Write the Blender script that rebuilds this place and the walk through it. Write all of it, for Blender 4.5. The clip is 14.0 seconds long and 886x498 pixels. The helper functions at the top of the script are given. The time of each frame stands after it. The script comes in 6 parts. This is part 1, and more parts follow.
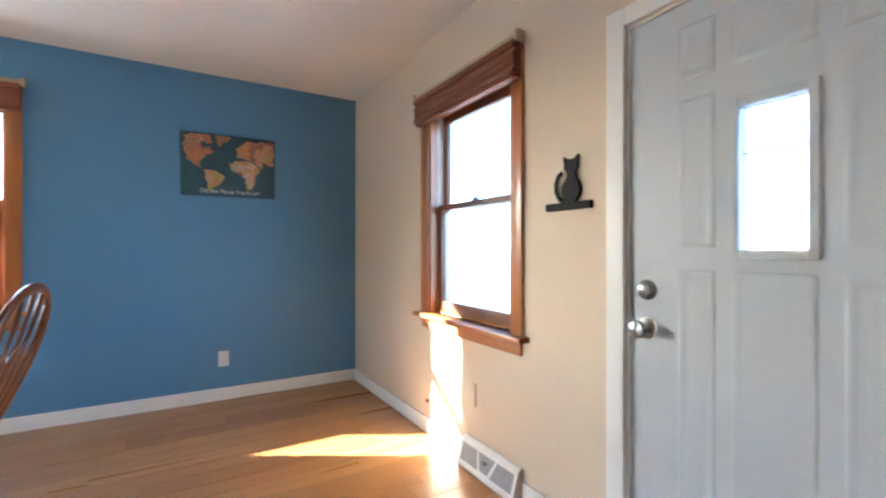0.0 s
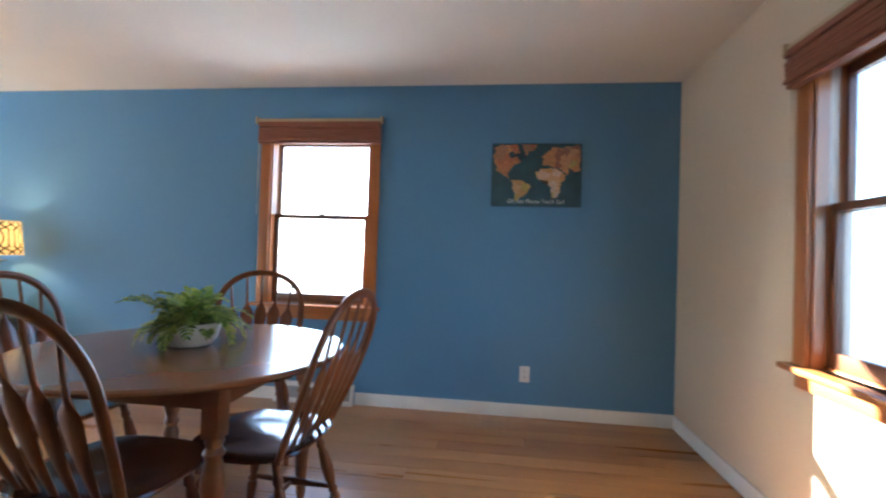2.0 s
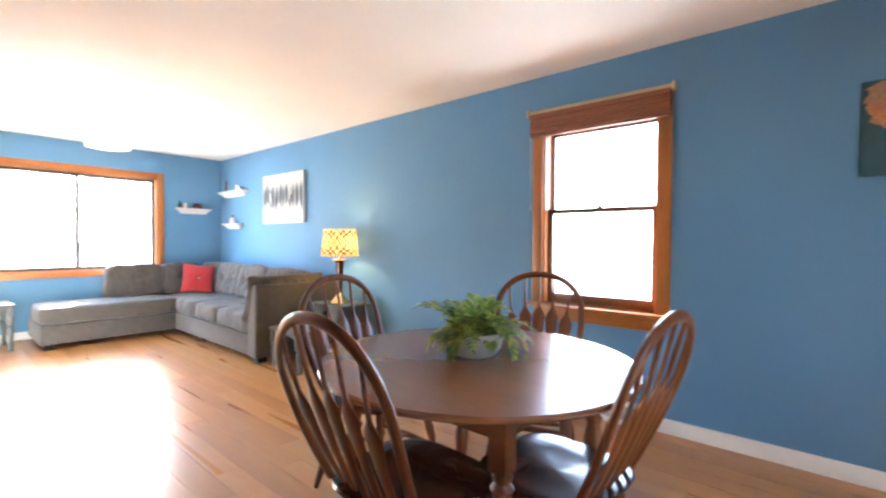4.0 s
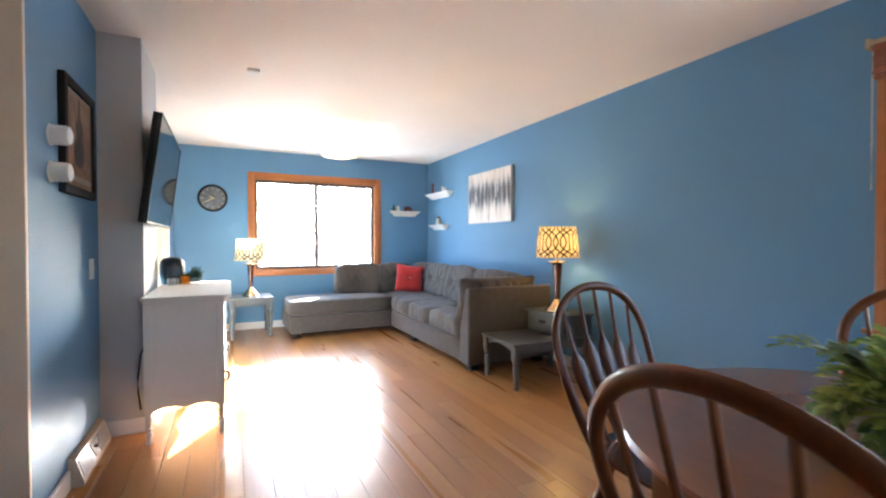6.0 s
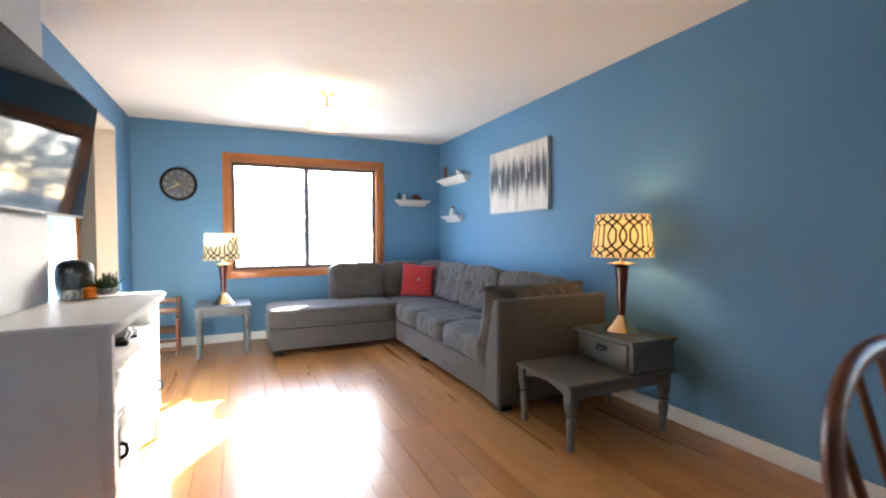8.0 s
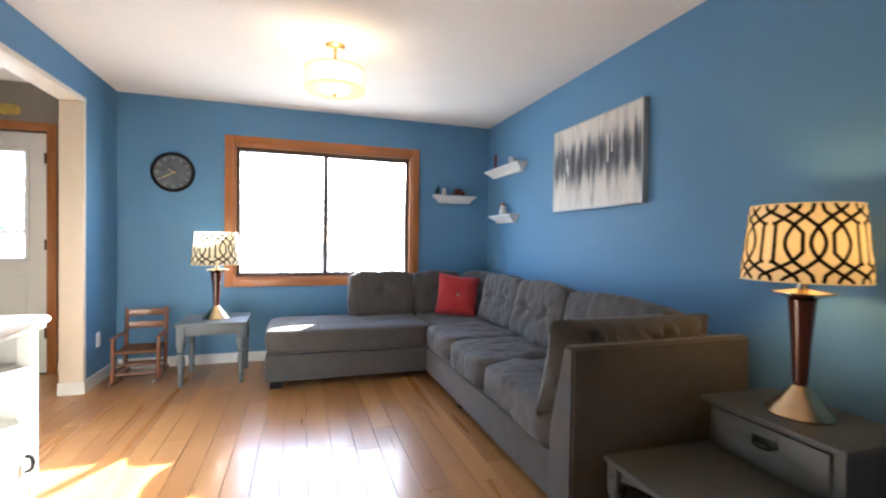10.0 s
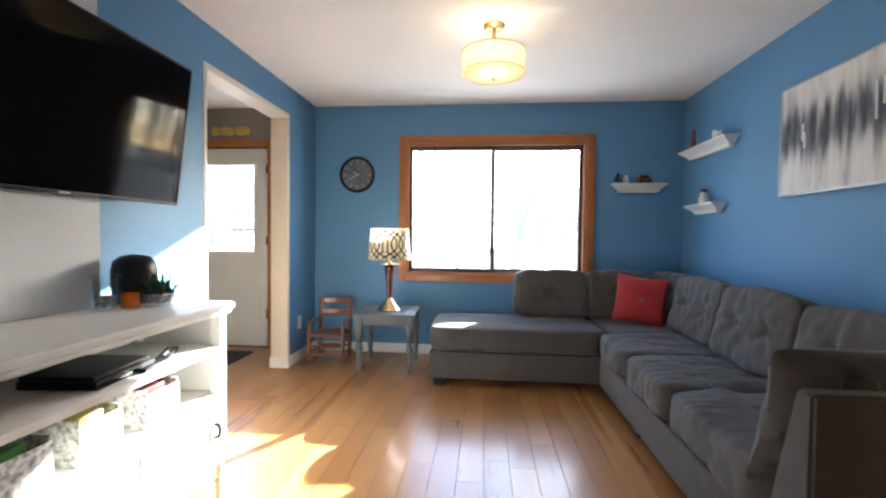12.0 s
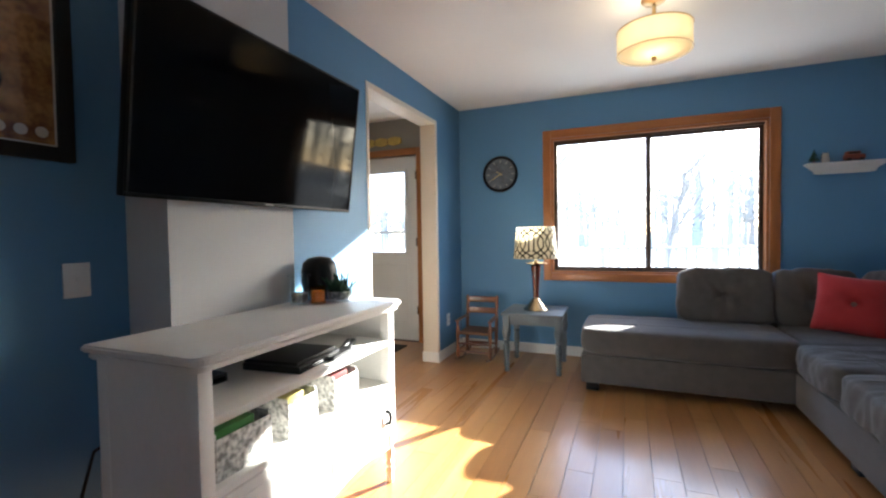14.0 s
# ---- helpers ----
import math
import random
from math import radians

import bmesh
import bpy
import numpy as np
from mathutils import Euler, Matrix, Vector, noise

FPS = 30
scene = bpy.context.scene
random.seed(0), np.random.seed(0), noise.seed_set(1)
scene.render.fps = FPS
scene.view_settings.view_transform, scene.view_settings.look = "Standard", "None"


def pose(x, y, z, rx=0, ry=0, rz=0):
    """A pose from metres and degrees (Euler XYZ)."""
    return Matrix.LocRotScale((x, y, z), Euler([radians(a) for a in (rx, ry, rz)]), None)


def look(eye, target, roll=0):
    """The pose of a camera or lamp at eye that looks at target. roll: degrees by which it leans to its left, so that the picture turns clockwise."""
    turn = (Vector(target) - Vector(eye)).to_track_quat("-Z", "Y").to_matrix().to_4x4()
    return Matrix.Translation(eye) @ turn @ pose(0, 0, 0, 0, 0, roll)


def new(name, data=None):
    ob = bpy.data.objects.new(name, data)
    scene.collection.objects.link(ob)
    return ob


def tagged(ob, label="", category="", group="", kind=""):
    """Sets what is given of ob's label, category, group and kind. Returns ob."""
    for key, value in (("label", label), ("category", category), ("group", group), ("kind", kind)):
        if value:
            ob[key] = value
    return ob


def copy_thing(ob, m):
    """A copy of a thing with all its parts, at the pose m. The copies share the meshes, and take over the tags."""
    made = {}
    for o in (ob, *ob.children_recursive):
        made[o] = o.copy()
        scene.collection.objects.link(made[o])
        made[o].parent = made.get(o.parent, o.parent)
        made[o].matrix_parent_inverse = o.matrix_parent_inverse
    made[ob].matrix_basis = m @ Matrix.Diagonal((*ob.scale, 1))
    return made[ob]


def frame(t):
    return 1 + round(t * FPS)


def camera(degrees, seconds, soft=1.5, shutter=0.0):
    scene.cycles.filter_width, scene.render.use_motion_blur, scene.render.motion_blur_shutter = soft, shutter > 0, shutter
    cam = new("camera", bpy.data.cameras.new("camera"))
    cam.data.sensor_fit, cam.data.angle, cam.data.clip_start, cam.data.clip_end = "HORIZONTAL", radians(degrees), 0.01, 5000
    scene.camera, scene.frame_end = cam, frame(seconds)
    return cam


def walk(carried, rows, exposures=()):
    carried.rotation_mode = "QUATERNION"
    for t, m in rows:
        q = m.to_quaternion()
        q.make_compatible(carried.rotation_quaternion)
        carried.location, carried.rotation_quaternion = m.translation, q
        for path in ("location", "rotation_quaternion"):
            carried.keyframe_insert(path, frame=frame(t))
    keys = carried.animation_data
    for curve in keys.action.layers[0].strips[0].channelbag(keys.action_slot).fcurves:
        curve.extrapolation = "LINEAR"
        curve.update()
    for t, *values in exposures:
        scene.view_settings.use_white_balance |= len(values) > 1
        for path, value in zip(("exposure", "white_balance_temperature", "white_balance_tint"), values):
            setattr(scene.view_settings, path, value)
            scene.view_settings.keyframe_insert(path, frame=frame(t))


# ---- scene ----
from mathutils.bvhtree import BVHTree

cam = camera(90.3, 14.0, soft=2.2, shutter=0.4)
PATH = [
    (0.0, -1.340, -3.713, 1.133, -31.08, 0.12, -0.07),
    (0.5, -1.296, -3.647, 1.132, -22.55, 0.06, -0.23),
    (1.0, -1.202, -3.535, 1.129, -12.02, 0.61, -1.26),
    (1.5, -1.192, -3.403, 1.136, -1.87, 0.84, -1.47),
    (2.0, -1.271, -3.279, 1.144, 6.83, 1.03, -1.90),
    (2.5, -1.341, -3.169, 1.152, 14.23, 0.67, -1.47),
    (3.0, -1.350, -3.110, 1.171, 22.76, -0.16, -1.21),
    (3.5, -1.404, -3.029, 1.187, 31.90, -0.66, -0.77),
    (4.0, -1.467, -3.016, 1.200, 40.48, -1.00, -0.37),
    (4.2, -1.511, -3.028, 1.208, 43.71, -1.12, -0.12),
    (6.3, -2.242, -2.886, 1.174, 65.30, -1.08, 0.11),
    (6.5, -2.344, -2.859, 1.170, 65.68, -1.22, 0.18),
    (6.9, -2.540, -2.802, 1.166, 65.37, -1.37, 0.28),
    (7.5, -2.846, -2.658, 1.174, 64.58, -1.15, 0.17),
    (7.7, -2.949, -2.596, 1.178, 64.80, -1.30, 0.20),
    (9.8, -3.987, -2.022, 1.165, 70.78, -1.14, -0.53),
    (10.0, -4.080, -1.994, 1.166, 72.12, -0.91, -0.80),
    (10.2, -4.150, -1.950, 1.165, 74.50, -0.76, -0.83),
    (10.5, -4.226, -1.915, 1.166, 78.14, -0.60, -1.03),
    (11.0, -4.295, -1.855, 1.166, 84.87, -0.83, -1.28),
    (11.5, -4.325, -1.818, 1.157, 90.69, -1.09, -1.13),
    (12.0, -4.339, -1.830, 1.157, 95.40, -1.62, -0.61),
    (12.5, -4.350, -1.855, 1.155, 100.06, -1.84, 0.10),
    (13.0, -4.351, -1.884, 1.153, 104.87, -1.91, 0.70),
    (13.5, -4.345, -1.900, 1.157, 109.31, -1.92, 0.97),
    (14.0, -4.338, -1.925, 1.159, 112.76, -1.73, 0.91),
]
STOPS = [(0.0, 5.8), (0.5, 5.7), (1.0, 5.35), (1.5, 5.0), (2.0, 5.35), (2.5, 6.35), (3.0, 6.7), (3.5, 6.58), (4.0, 6.06), (4.2, 5.94), (6.3, 5.22), (7.0, 5.17), (7.7, 4.96), (9.8, 4.48), (10.5, 4.52), (11.0, 4.42), (11.5, 4.3), (12.0, 4.03), (13.0, 3.78), (14.0, 3.6)]
EXPOSURES = [(t, s, 5550 if t < 2.2 else 6150 if t < 5 else 5950, 2 if t < 2.2 else 7) for t, s in STOPS]
walk(cam, [(t, pose(x, y, z, 90 + pitch, roll, yaw)) for t, x, y, z, yaw, pitch, roll in PATH], EXPOSURES)

# ---- light: low sun from the west-north-west, clear sky ----
SUN_WAY = Vector((1.0, -0.60, -0.435)).normalized()
world = bpy.data.worlds.new("world")
scene.world = world
world.use_nodes = True
wn = world.node_tree.nodes
sky = wn.new("ShaderNodeTexSky")
sky.sky_type, sky.sun_disc = "NISHITA", False
sky.air_density, sky.dust_density = 0.75, 1.0
sky.sun_elevation, sky.sun_rotation = math.atan2(0.435, math.hypot(1, 0.6)), math.atan2(-1.0, 0.6)
wn["Background"].inputs[1].default_value = 0.15
world.node_tree.links.new(sky.outputs[0], wn["Background"].inputs[0])
sun = new("sun", bpy.data.lights.new("sun", "SUN"))
sun.data.energy, sun.data.angle, sun.data.color = 5.0, radians(0.5), (1.0, 0.93, 0.82)
sun.matrix_world = look((0, 0, 20), Vector((0, 0, 20)) + SUN_WAY)


# ---- materials ----
def nodes_of(name):
    m = bpy.data.materials.new(name)
    m.use_nodes = True
    n = m.node_tree.nodes
    return m, n, m.node_tree.links, n["Principled BSDF"]


def surface(name, color, rough=0.6, metal=0.0, vary=0.12, scale=3.0, bump=0.1, grain=60.0, stretch=(1, 1, 1), second=None, spec=0.5, coat=0.0, per_object=0.0, sheen=0.0, wear=0.07, spread=0.2, detail=4.0):
    """Base colour with variation at two scales, gloss variation and fine relief."""
    m, n, link, b = nodes_of(name)
    tc, mp = n.new("ShaderNodeTexCoord"), n.new("ShaderNodeMapping")
    mp.inputs["Scale"].default_value = stretch
    link.new(tc.outputs["Object"], mp.inputs["Vector"])
    vec = mp.outputs["Vector"]
    info = n.new("ShaderNodeObjectInfo")
    if per_object:
        off, mul = n.new("ShaderNodeVectorMath"), n.new("ShaderNodeMath")
        mul.operation, mul.inputs[1].default_value = "MULTIPLY", 37.0
        link.new(info.outputs["Random"], mul.inputs[0])
        link.new(vec, off.inputs[0])
        link.new(mul.outputs[0], off.inputs[1])
        vec = off.outputs[0]
    big, fine = n.new("ShaderNodeTexNoise"), n.new("ShaderNodeTexNoise")
    for tex, s, d in ((big, scale, detail), (fine, grain, 3)):
        tex.inputs["Scale"].default_value, tex.inputs["Detail"].default_value = s, d
        link.new(vec, tex.inputs["Vector"])
    c1 = Vector(color)
    c2 = Vector(second) if second else c1 * (1 - 2.2 * vary)
    ramp = n.new("ShaderNodeValToRGB")
    ramp.color_ramp.elements[0].position, ramp.color_ramp.elements[1].position = 0.5 - spread, 0.5 + spread
    ramp.color_ramp.elements[0].color, ramp.color_ramp.elements[1].color = (*c2, 1), (*c1, 1)
    add = n.new("ShaderNodeMath")
    add.operation = "MULTIPLY_ADD"
    add.inputs[1].default_value, add.inputs[2].default_value = 0.35, 0.0
    link.new(fine.outputs[0], add.inputs[0])
    mixf = n.new("ShaderNodeMath")
    mixf.operation = "MULTIPLY_ADD"
    mixf.inputs[1].default_value = 0.65
    link.new(big.outputs[0], mixf.inputs[0])
    link.new(add.outputs[0], mixf.inputs[2])
    fac = mixf.outputs[0]
    if per_object:
        sh = n.new("ShaderNodeMath")
        sh.operation, sh.inputs[1].default_value = "MULTIPLY_ADD", per_object
        link.new(info.outputs["Random"], sh.inputs[0])
        sub = n.new("ShaderNodeMath")
        sub.operation, sub.inputs[1].default_value = "SUBTRACT", per_object / 2
        link.new(fac, sh.inputs[2])
        link.new(sh.outputs[0], sub.inputs[0])
        fac = sub.outputs[0]
    link.new(fac, ramp.inputs[0])
    link.new(ramp.outputs[0], b.inputs["Base Color"])
    rr = n.new("ShaderNodeMapRange")
    rr.inputs["To Min"].default_value, rr.inputs["To Max"].default_value = max(rough - wear, 0.02), min(rough + wear, 1)
    link.new(big.outputs[0], rr.inputs["Value"])
    link.new(rr.outputs[0], b.inputs["Roughness"])
    b.inputs["Metallic"].default_value, b.inputs["Specular IOR Level"].default_value = metal, spec
    b.inputs["Coat Weight"].default_value, b.inputs["Coat Roughness"].default_value = coat, 0.12
    b.inputs["Sheen Weight"].default_value = sheen
    if bump:
        bp = n.new("ShaderNodeBump")
        bp.inputs["Strength"].default_value, bp.inputs["Distance"].default_value = bump, 0.004
        link.new(fine.outputs[0], bp.inputs["Height"])
        link.new(bp.outputs[0], b.inputs["Normal"])
    return m


def glass_material(name, color=(1, 1, 1), rough=0.0):
    """Thin clear pane: see-through with a mirror gloss that grows at a slant."""
    m, n, link, b = nodes_of(name)
    n.remove(b)
    tr, gl, mx = n.new("ShaderNodeBsdfTransparent"), n.new("ShaderNodeBsdfGlossy"), n.new("ShaderNodeMixShader")
    lw, pw, ma = n.new("ShaderNodeLayerWeight"), n.new("ShaderNodeMath"), n.new("ShaderNodeMath")
    lw.inputs[0].default_value = 0.5
    pw.operation, pw.inputs[1].default_value = "POWER", 4.0
    ma.operation, ma.inputs[1].default_value, ma.inputs[2].default_value = "MULTIPLY_ADD", 0.5, 0.03
    tr.inputs[0].default_value = (*color, 1)
    gl.inputs["Roughness"].default_value = rough
    link.new(lw.outputs["Facing"], pw.inputs[0])
    link.new(pw.outputs[0], ma.inputs[0])
    link.new(ma.outputs[0], mx.inputs[0])
    link.new(tr.outputs[0], mx.inputs[1])
    link.new(gl.outputs[0], mx.inputs[2])
    link.new(mx.outputs[0], n["Material Output"].inputs[0])
    return m


def shade_material(name, color, glow):
    """Lamp-shade cloth: half scatters, half lets the bulb's light through."""
    m, n, link, b = nodes_of(name)
    tr, mx = n.new("ShaderNodeBsdfTranslucent"), n.new("ShaderNodeMixShader")
    tr.inputs[0].default_value = (*glow, 1)
    b.inputs["Base Color"].default_value, b.inputs["Roughness"].default_value = (*color, 1), 0.9
    tex, bp = n.new("ShaderNodeTexNoise"), n.new("ShaderNodeBump")
    tex.inputs["Scale"].default_value = 400
    bp.inputs["Strength"].default_value, bp.inputs["Distance"].default_value = 0.2, 0.001
    link.new(tex.outputs[0], bp.inputs["Height"])
    link.new(bp.outputs[0], b.inputs["Normal"])
    mx.inputs[0].default_value = 0.6
    link.new(b.outputs[0], mx.inputs[1])
    link.new(tr.outputs[0], mx.inputs[2])
    link.new(mx.outputs[0], n["Material Output"].inputs[0])
    return m


BLUE = surface("blue_wall_paint", (0.112, 0.250, 0.420), 0.55, vary=0.03, scale=1.2, bump=0.12, grain=220, spec=0.35)
BEIGE = surface("beige_wall_paint", (0.64, 0.53, 0.395), 0.6, vary=0.03, scale=1.2, bump=0.12, grain=220, spec=0.35)
GREY_PAINT = surface("pale_grey_paint", (0.52, 0.52, 0.52), 0.6, vary=0.03, scale=1.2, bump=0.12, grain=220, spec=0.35)
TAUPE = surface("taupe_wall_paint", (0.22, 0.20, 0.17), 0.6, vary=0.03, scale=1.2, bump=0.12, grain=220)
CEILING = surface("ceiling_paint", (0.87, 0.83, 0.78), 0.85, vary=0.03, scale=1.5, bump=0.35, grain=150, spec=0.2)
WHITE = surface("white_trim_paint", (0.78, 0.77, 0.74), 0.4, vary=0.03, scale=4, bump=0.05, grain=120)
CREAM = surface("cream_trim_paint", (0.72, 0.64, 0.53), 0.45, vary=0.03, scale=4, bump=0.05, grain=120)
DOOR_WHITE = surface("cool_white_door_paint", (0.54, 0.57, 0.60), 0.38, vary=0.03, scale=3, bump=0.06, grain=90)
OAK = surface("stained_oak_trim", (0.44, 0.155, 0.038), 0.38, vary=0.2, scale=2.5, bump=0.12, grain=40, stretch=(9, 9, 0.7), coat=0.2)
OAK_H = surface("stained_oak_trim_level", (0.44, 0.155, 0.038), 0.38, vary=0.2, scale=2.5, bump=0.12, grain=40, stretch=(0.7, 0.7, 9), coat=0.2)
SASH = surface("dark_oak_sash", (0.16, 0.055, 0.02), 0.4, vary=0.2, scale=3, bump=0.1, grain=40, stretch=(5, 5, 1))
ALU = surface("dark_bronze_metal", (0.075, 0.048, 0.034), 0.45, metal=0.2, vary=0.08, scale=4, bump=0.03)
GLASS = glass_material("window_glass")
# Plain panes with a grey tint added to dim the daylight they let in.
DIM_EAST = glass_material("dimmed_east_glass", (0.50, 0.50, 0.51))
DIM_NORTH = glass_material("dimmed_north_glass", (0.69, 0.69, 0.70))
FLOOR_WOOD = surface("honey_plank_wood", (0.56, 0.285, 0.098), 0.29, vary=0.2, scale=1.3, bump=0.02, grain=16, stretch=(0.4, 8, 1), second=(0.29, 0.118, 0.035), coat=0.2, per_object=0.46, spread=0.56, wear=0.05, detail=2.0)
FLOOR_GAP = surface("dark_floor_joint", (0.10, 0.05, 0.022), 0.8, bump=0)
METAL = surface("brushed_nickel", (0.33, 0.32, 0.305), 0.3, metal=1.0, vary=0.05, bump=0.02)
WALNUT = surface("reddish_brown_wood", (0.235, 0.086, 0.032), 0.3, vary=0.22, scale=3, bump=0.08, grain=35, stretch=(1, 1, 6), coat=0.35)
CHAIR_WOOD = surface("turned_brown_chair_wood", (0.185, 0.058, 0.018), 0.36, spec=0.3, vary=0.22, scale=6, bump=0.06, grain=50, stretch=(5, 5, 1), coat=0.12)
SEAT_WOOD = surface("dark_glossy_seat_wood", (0.125, 0.045, 0.020), 0.2, vary=0.2, scale=4, bump=0.04, grain=40, stretch=(1, 7, 1), coat=0.6)
TABLE_WOOD = surface("polished_brown_table_wood", (0.28, 0.12, 0.055), 0.24, vary=0.08, scale=1.5, bump=0.0, grain=14, stretch=(1, 4, 1), coat=0.3, wear=0.015)
SOFA = surface("charcoal_sofa_fabric", (0.100, 0.089, 0.081), 0.95, vary=0.13, scale=14, bump=0.6, grain=170, spec=0.2, sheen=0.2)
RED = surface("red_cushion_fabric", (0.42, 0.035, 0.04), 0.9, vary=0.1, scale=6, bump=0.4, grain=260, spec=0.2, sheen=0.2)
GREY_TABLE = surface("grey_painted_wood", (0.100, 0.097, 0.086), 0.45, vary=0.14, scale=6, bump=0.12, grain=45, stretch=(1, 6, 6))
BLUEGREY_TABLE = surface("blue_grey_painted_wood", (0.125, 0.145, 0.152), 0.5, vary=0.12, scale=6, bump=0.1, grain=45)
DRESSER = surface("white_painted_dresser", (0.74, 0.73, 0.70), 0.42, vary=0.04, scale=5, bump=0.06, grain=60)
BLACK = surface("black_plastic", (0.010, 0.010, 0.011), 0.4, vary=0.1, bump=0.02, spec=0.22)
SCREEN = surface("glossy_black_screen", (0.004, 0.004, 0.005), 0.03, vary=0.02, bump=0.0, spec=0.06)
GRASS = surface("winter_ground", (0.55, 0.55, 0.52), 0.95, vary=0.15, scale=0.3, bump=0.3, grain=8)


# ---- building blocks ----
def box(bm, x0, x1, y0, y1, z0, z1, bevel=0.0, seg=2):
    """An axis-aligned block with rounded edges."""
    res = bmesh.ops.create_cube(bm, size=1.0, matrix=Matrix.Translation(((x0 + x1) / 2, (y0 + y1) / 2, (z0 + z1) / 2)) @ Matrix.Diagonal((abs(x1 - x0), abs(y1 - y0), abs(z1 - z0), 1)))
    if bevel:
        edges = {e for v in res["verts"] for e in v.link_edges}
        bmesh.ops.bevel(bm, geom=list(edges), offset=bevel, segments=seg, profile=0.6, affect="EDGES")
    return bm


def boxes(*specs, bevel=0.0):
    bm = bmesh.new()
    for s in specs:
        box(bm, *s[:6], bevel=s[6] if len(s) > 6 else bevel)
    return bm


def lathe(profile, seg=24, at=(0, 0, 0), turn=None, bm=None):
    """A turned solid from (radius, height) pairs, closed at its ends."""
    bm = bm or bmesh.new()
    m = Matrix.Translation(at) @ (turn or Matrix.Identity(4))
    rings = []
    for r, z in profile:
        rings.append([bm.verts.new(m @ Vector((max(r, 1e-4) * math.cos(2 * math.pi * k / seg), max(r, 1e-4) * math.sin(2 * math.pi * k / seg), z))) for k in range(seg)])
    for a, b in zip(rings, rings[1:]):
        for k in range(seg):
            bm.faces.new((a[k], a[(k + 1) % seg], b[(k + 1) % seg], b[k]))
    bm.faces.new(list(reversed(rings[0])))
    bm.faces.new(rings[-1])
    return bm


def between(a, b):
    """The turn and place that lay the z axis from a to b."""
    a, b = Vector(a), Vector(b)
    return Matrix.Translation(a) @ (b - a).to_track_quat("Z", "Y").to_matrix().to_4x4()


def turned(a, b, profile, seg=14, bm=None):
    """A turned bar from a to b; profile heights run 0 to 1."""
    length = (Vector(b) - Vector(a)).length
    bm = bm or bmesh.new()
    m = between(a, b)
    rings = [[bm.verts.new(m @ Vector((r * math.cos(2 * math.pi * k / seg), r * math.sin(2 * math.pi * k / seg), h * length))) for k in range(seg)] for r, h in profile]
    for p, q in zip(rings, rings[1:]):
        for k in range(seg):
            bm.faces.new((p[k], p[(k + 1) % seg], q[(k + 1) % seg], q[k]))
    bm.faces.new(list(reversed(rings[0])))
    bm.faces.new(rings[-1])
    return bm


def sweep(points, rx, ry=None, seg=10, up=(0, 0, 1), bm=None, taper=None):
    """A rounded bar along points; rx across, ry along the up side."""
    bm = bm or bmesh.new()
    ry = ry or rx
    pts = [Vector(p) for p in points]
    rings = []
    for i, p in enumerate(pts):
        t = (pts[min(i + 1, len(pts) - 1)] - pts[max(i - 1, 0)]).normalized()
        side = t.cross(Vector(up))
        side = side.normalized() if side.length > 1e-4 else Vector((1, 0, 0))
        nor = side.cross(t).normalized()
        f = taper[i] if taper else 1.0
        rings.append([bm.verts.new(p + side * (rx * f * math.cos(2 * math.pi * k / seg)) + nor * (ry * math.sin(2 * math.pi * k / seg))) for k in range(seg)])
    for a, b in zip(rings, rings[1:]):
        for k in range(seg):
            bm.faces.new((a[k], a[(k + 1) % seg], b[(k + 1) % seg], b[k]))
    bm.faces.new(list(reversed(rings[0])))
    bm.faces.new(rings[-1])
    return bm


def plate(outline, depth, m=None, bevel=0.0, bm=None):
    """A flat solid from an outline in x, z, thick along +y."""
    bm = bm or bmesh.new()
    m = m or Matrix.Identity(4)
    a = [bm.verts.new(m @ Vector((x, 0, z))) for x, z in outline]
    b = [bm.verts.new(m @ Vector((x, depth, z))) for x, z in outline]
    n = len(a)
    bm.faces.new(a)
    bm.faces.new(list(reversed(b)))
    for i in range(n):
        bm.faces.new((a[i], b[i], b[(i + 1) % n], a[(i + 1) % n]))
    bmesh.ops.recalc_face_normals(bm, faces=bm.faces)
    if bevel:
        bmesh.ops.bevel(bm, geom=[e for e in bm.edges], offset=bevel, segments=2, affect="EDGES")
    return bm


def cushion(sx, sy, sz, puff=0.35, seed=0, wrinkle=0.006, cuts=22, square=11.0):
    """A soft stuffed block centred on the origin: full in the middle, tucked at the seams, with creases."""
    bm = bmesh.new()
    bmesh.ops.create_cube(bm, size=2.0)
    bmesh.ops.subdivide_edges(bm, edges=bm.edges[:], cuts=cuts, use_grid_fill=True)
    for v in bm.verts:
        c = v.co
        k = (abs(c.x) ** square + abs(c.y) ** square + abs(c.z) ** square) ** (1 / square)
        u = c / k
        fx, fy, fz = 1 - abs(c.x) ** 2.5, 1 - abs(c.y) ** 2.5, 1 - abs(c.z) ** 2.5
        s = Vector((u.x * (1 - puff * 0.25 * (1 - fy * fz)), u.y * (1 - puff * 0.25 * (1 - fx * fz)), u.z * (1 - puff * 0.5 * (1 - fx * fy))))
        q = Vector((s.x * sx / 2, s.y * sy / 2, s.z * sz / 2))
        w = noise.noise(q * 6 + Vector((seed * 3.1, seed, 0))) + 0.6 * noise.noise(Vector((q.x * 22, q.y * 9, q.z * 12)) + Vector((0, seed * 5.3, seed)))
        v.co = q + u.normalized() * (w * wrinkle)
    return bm


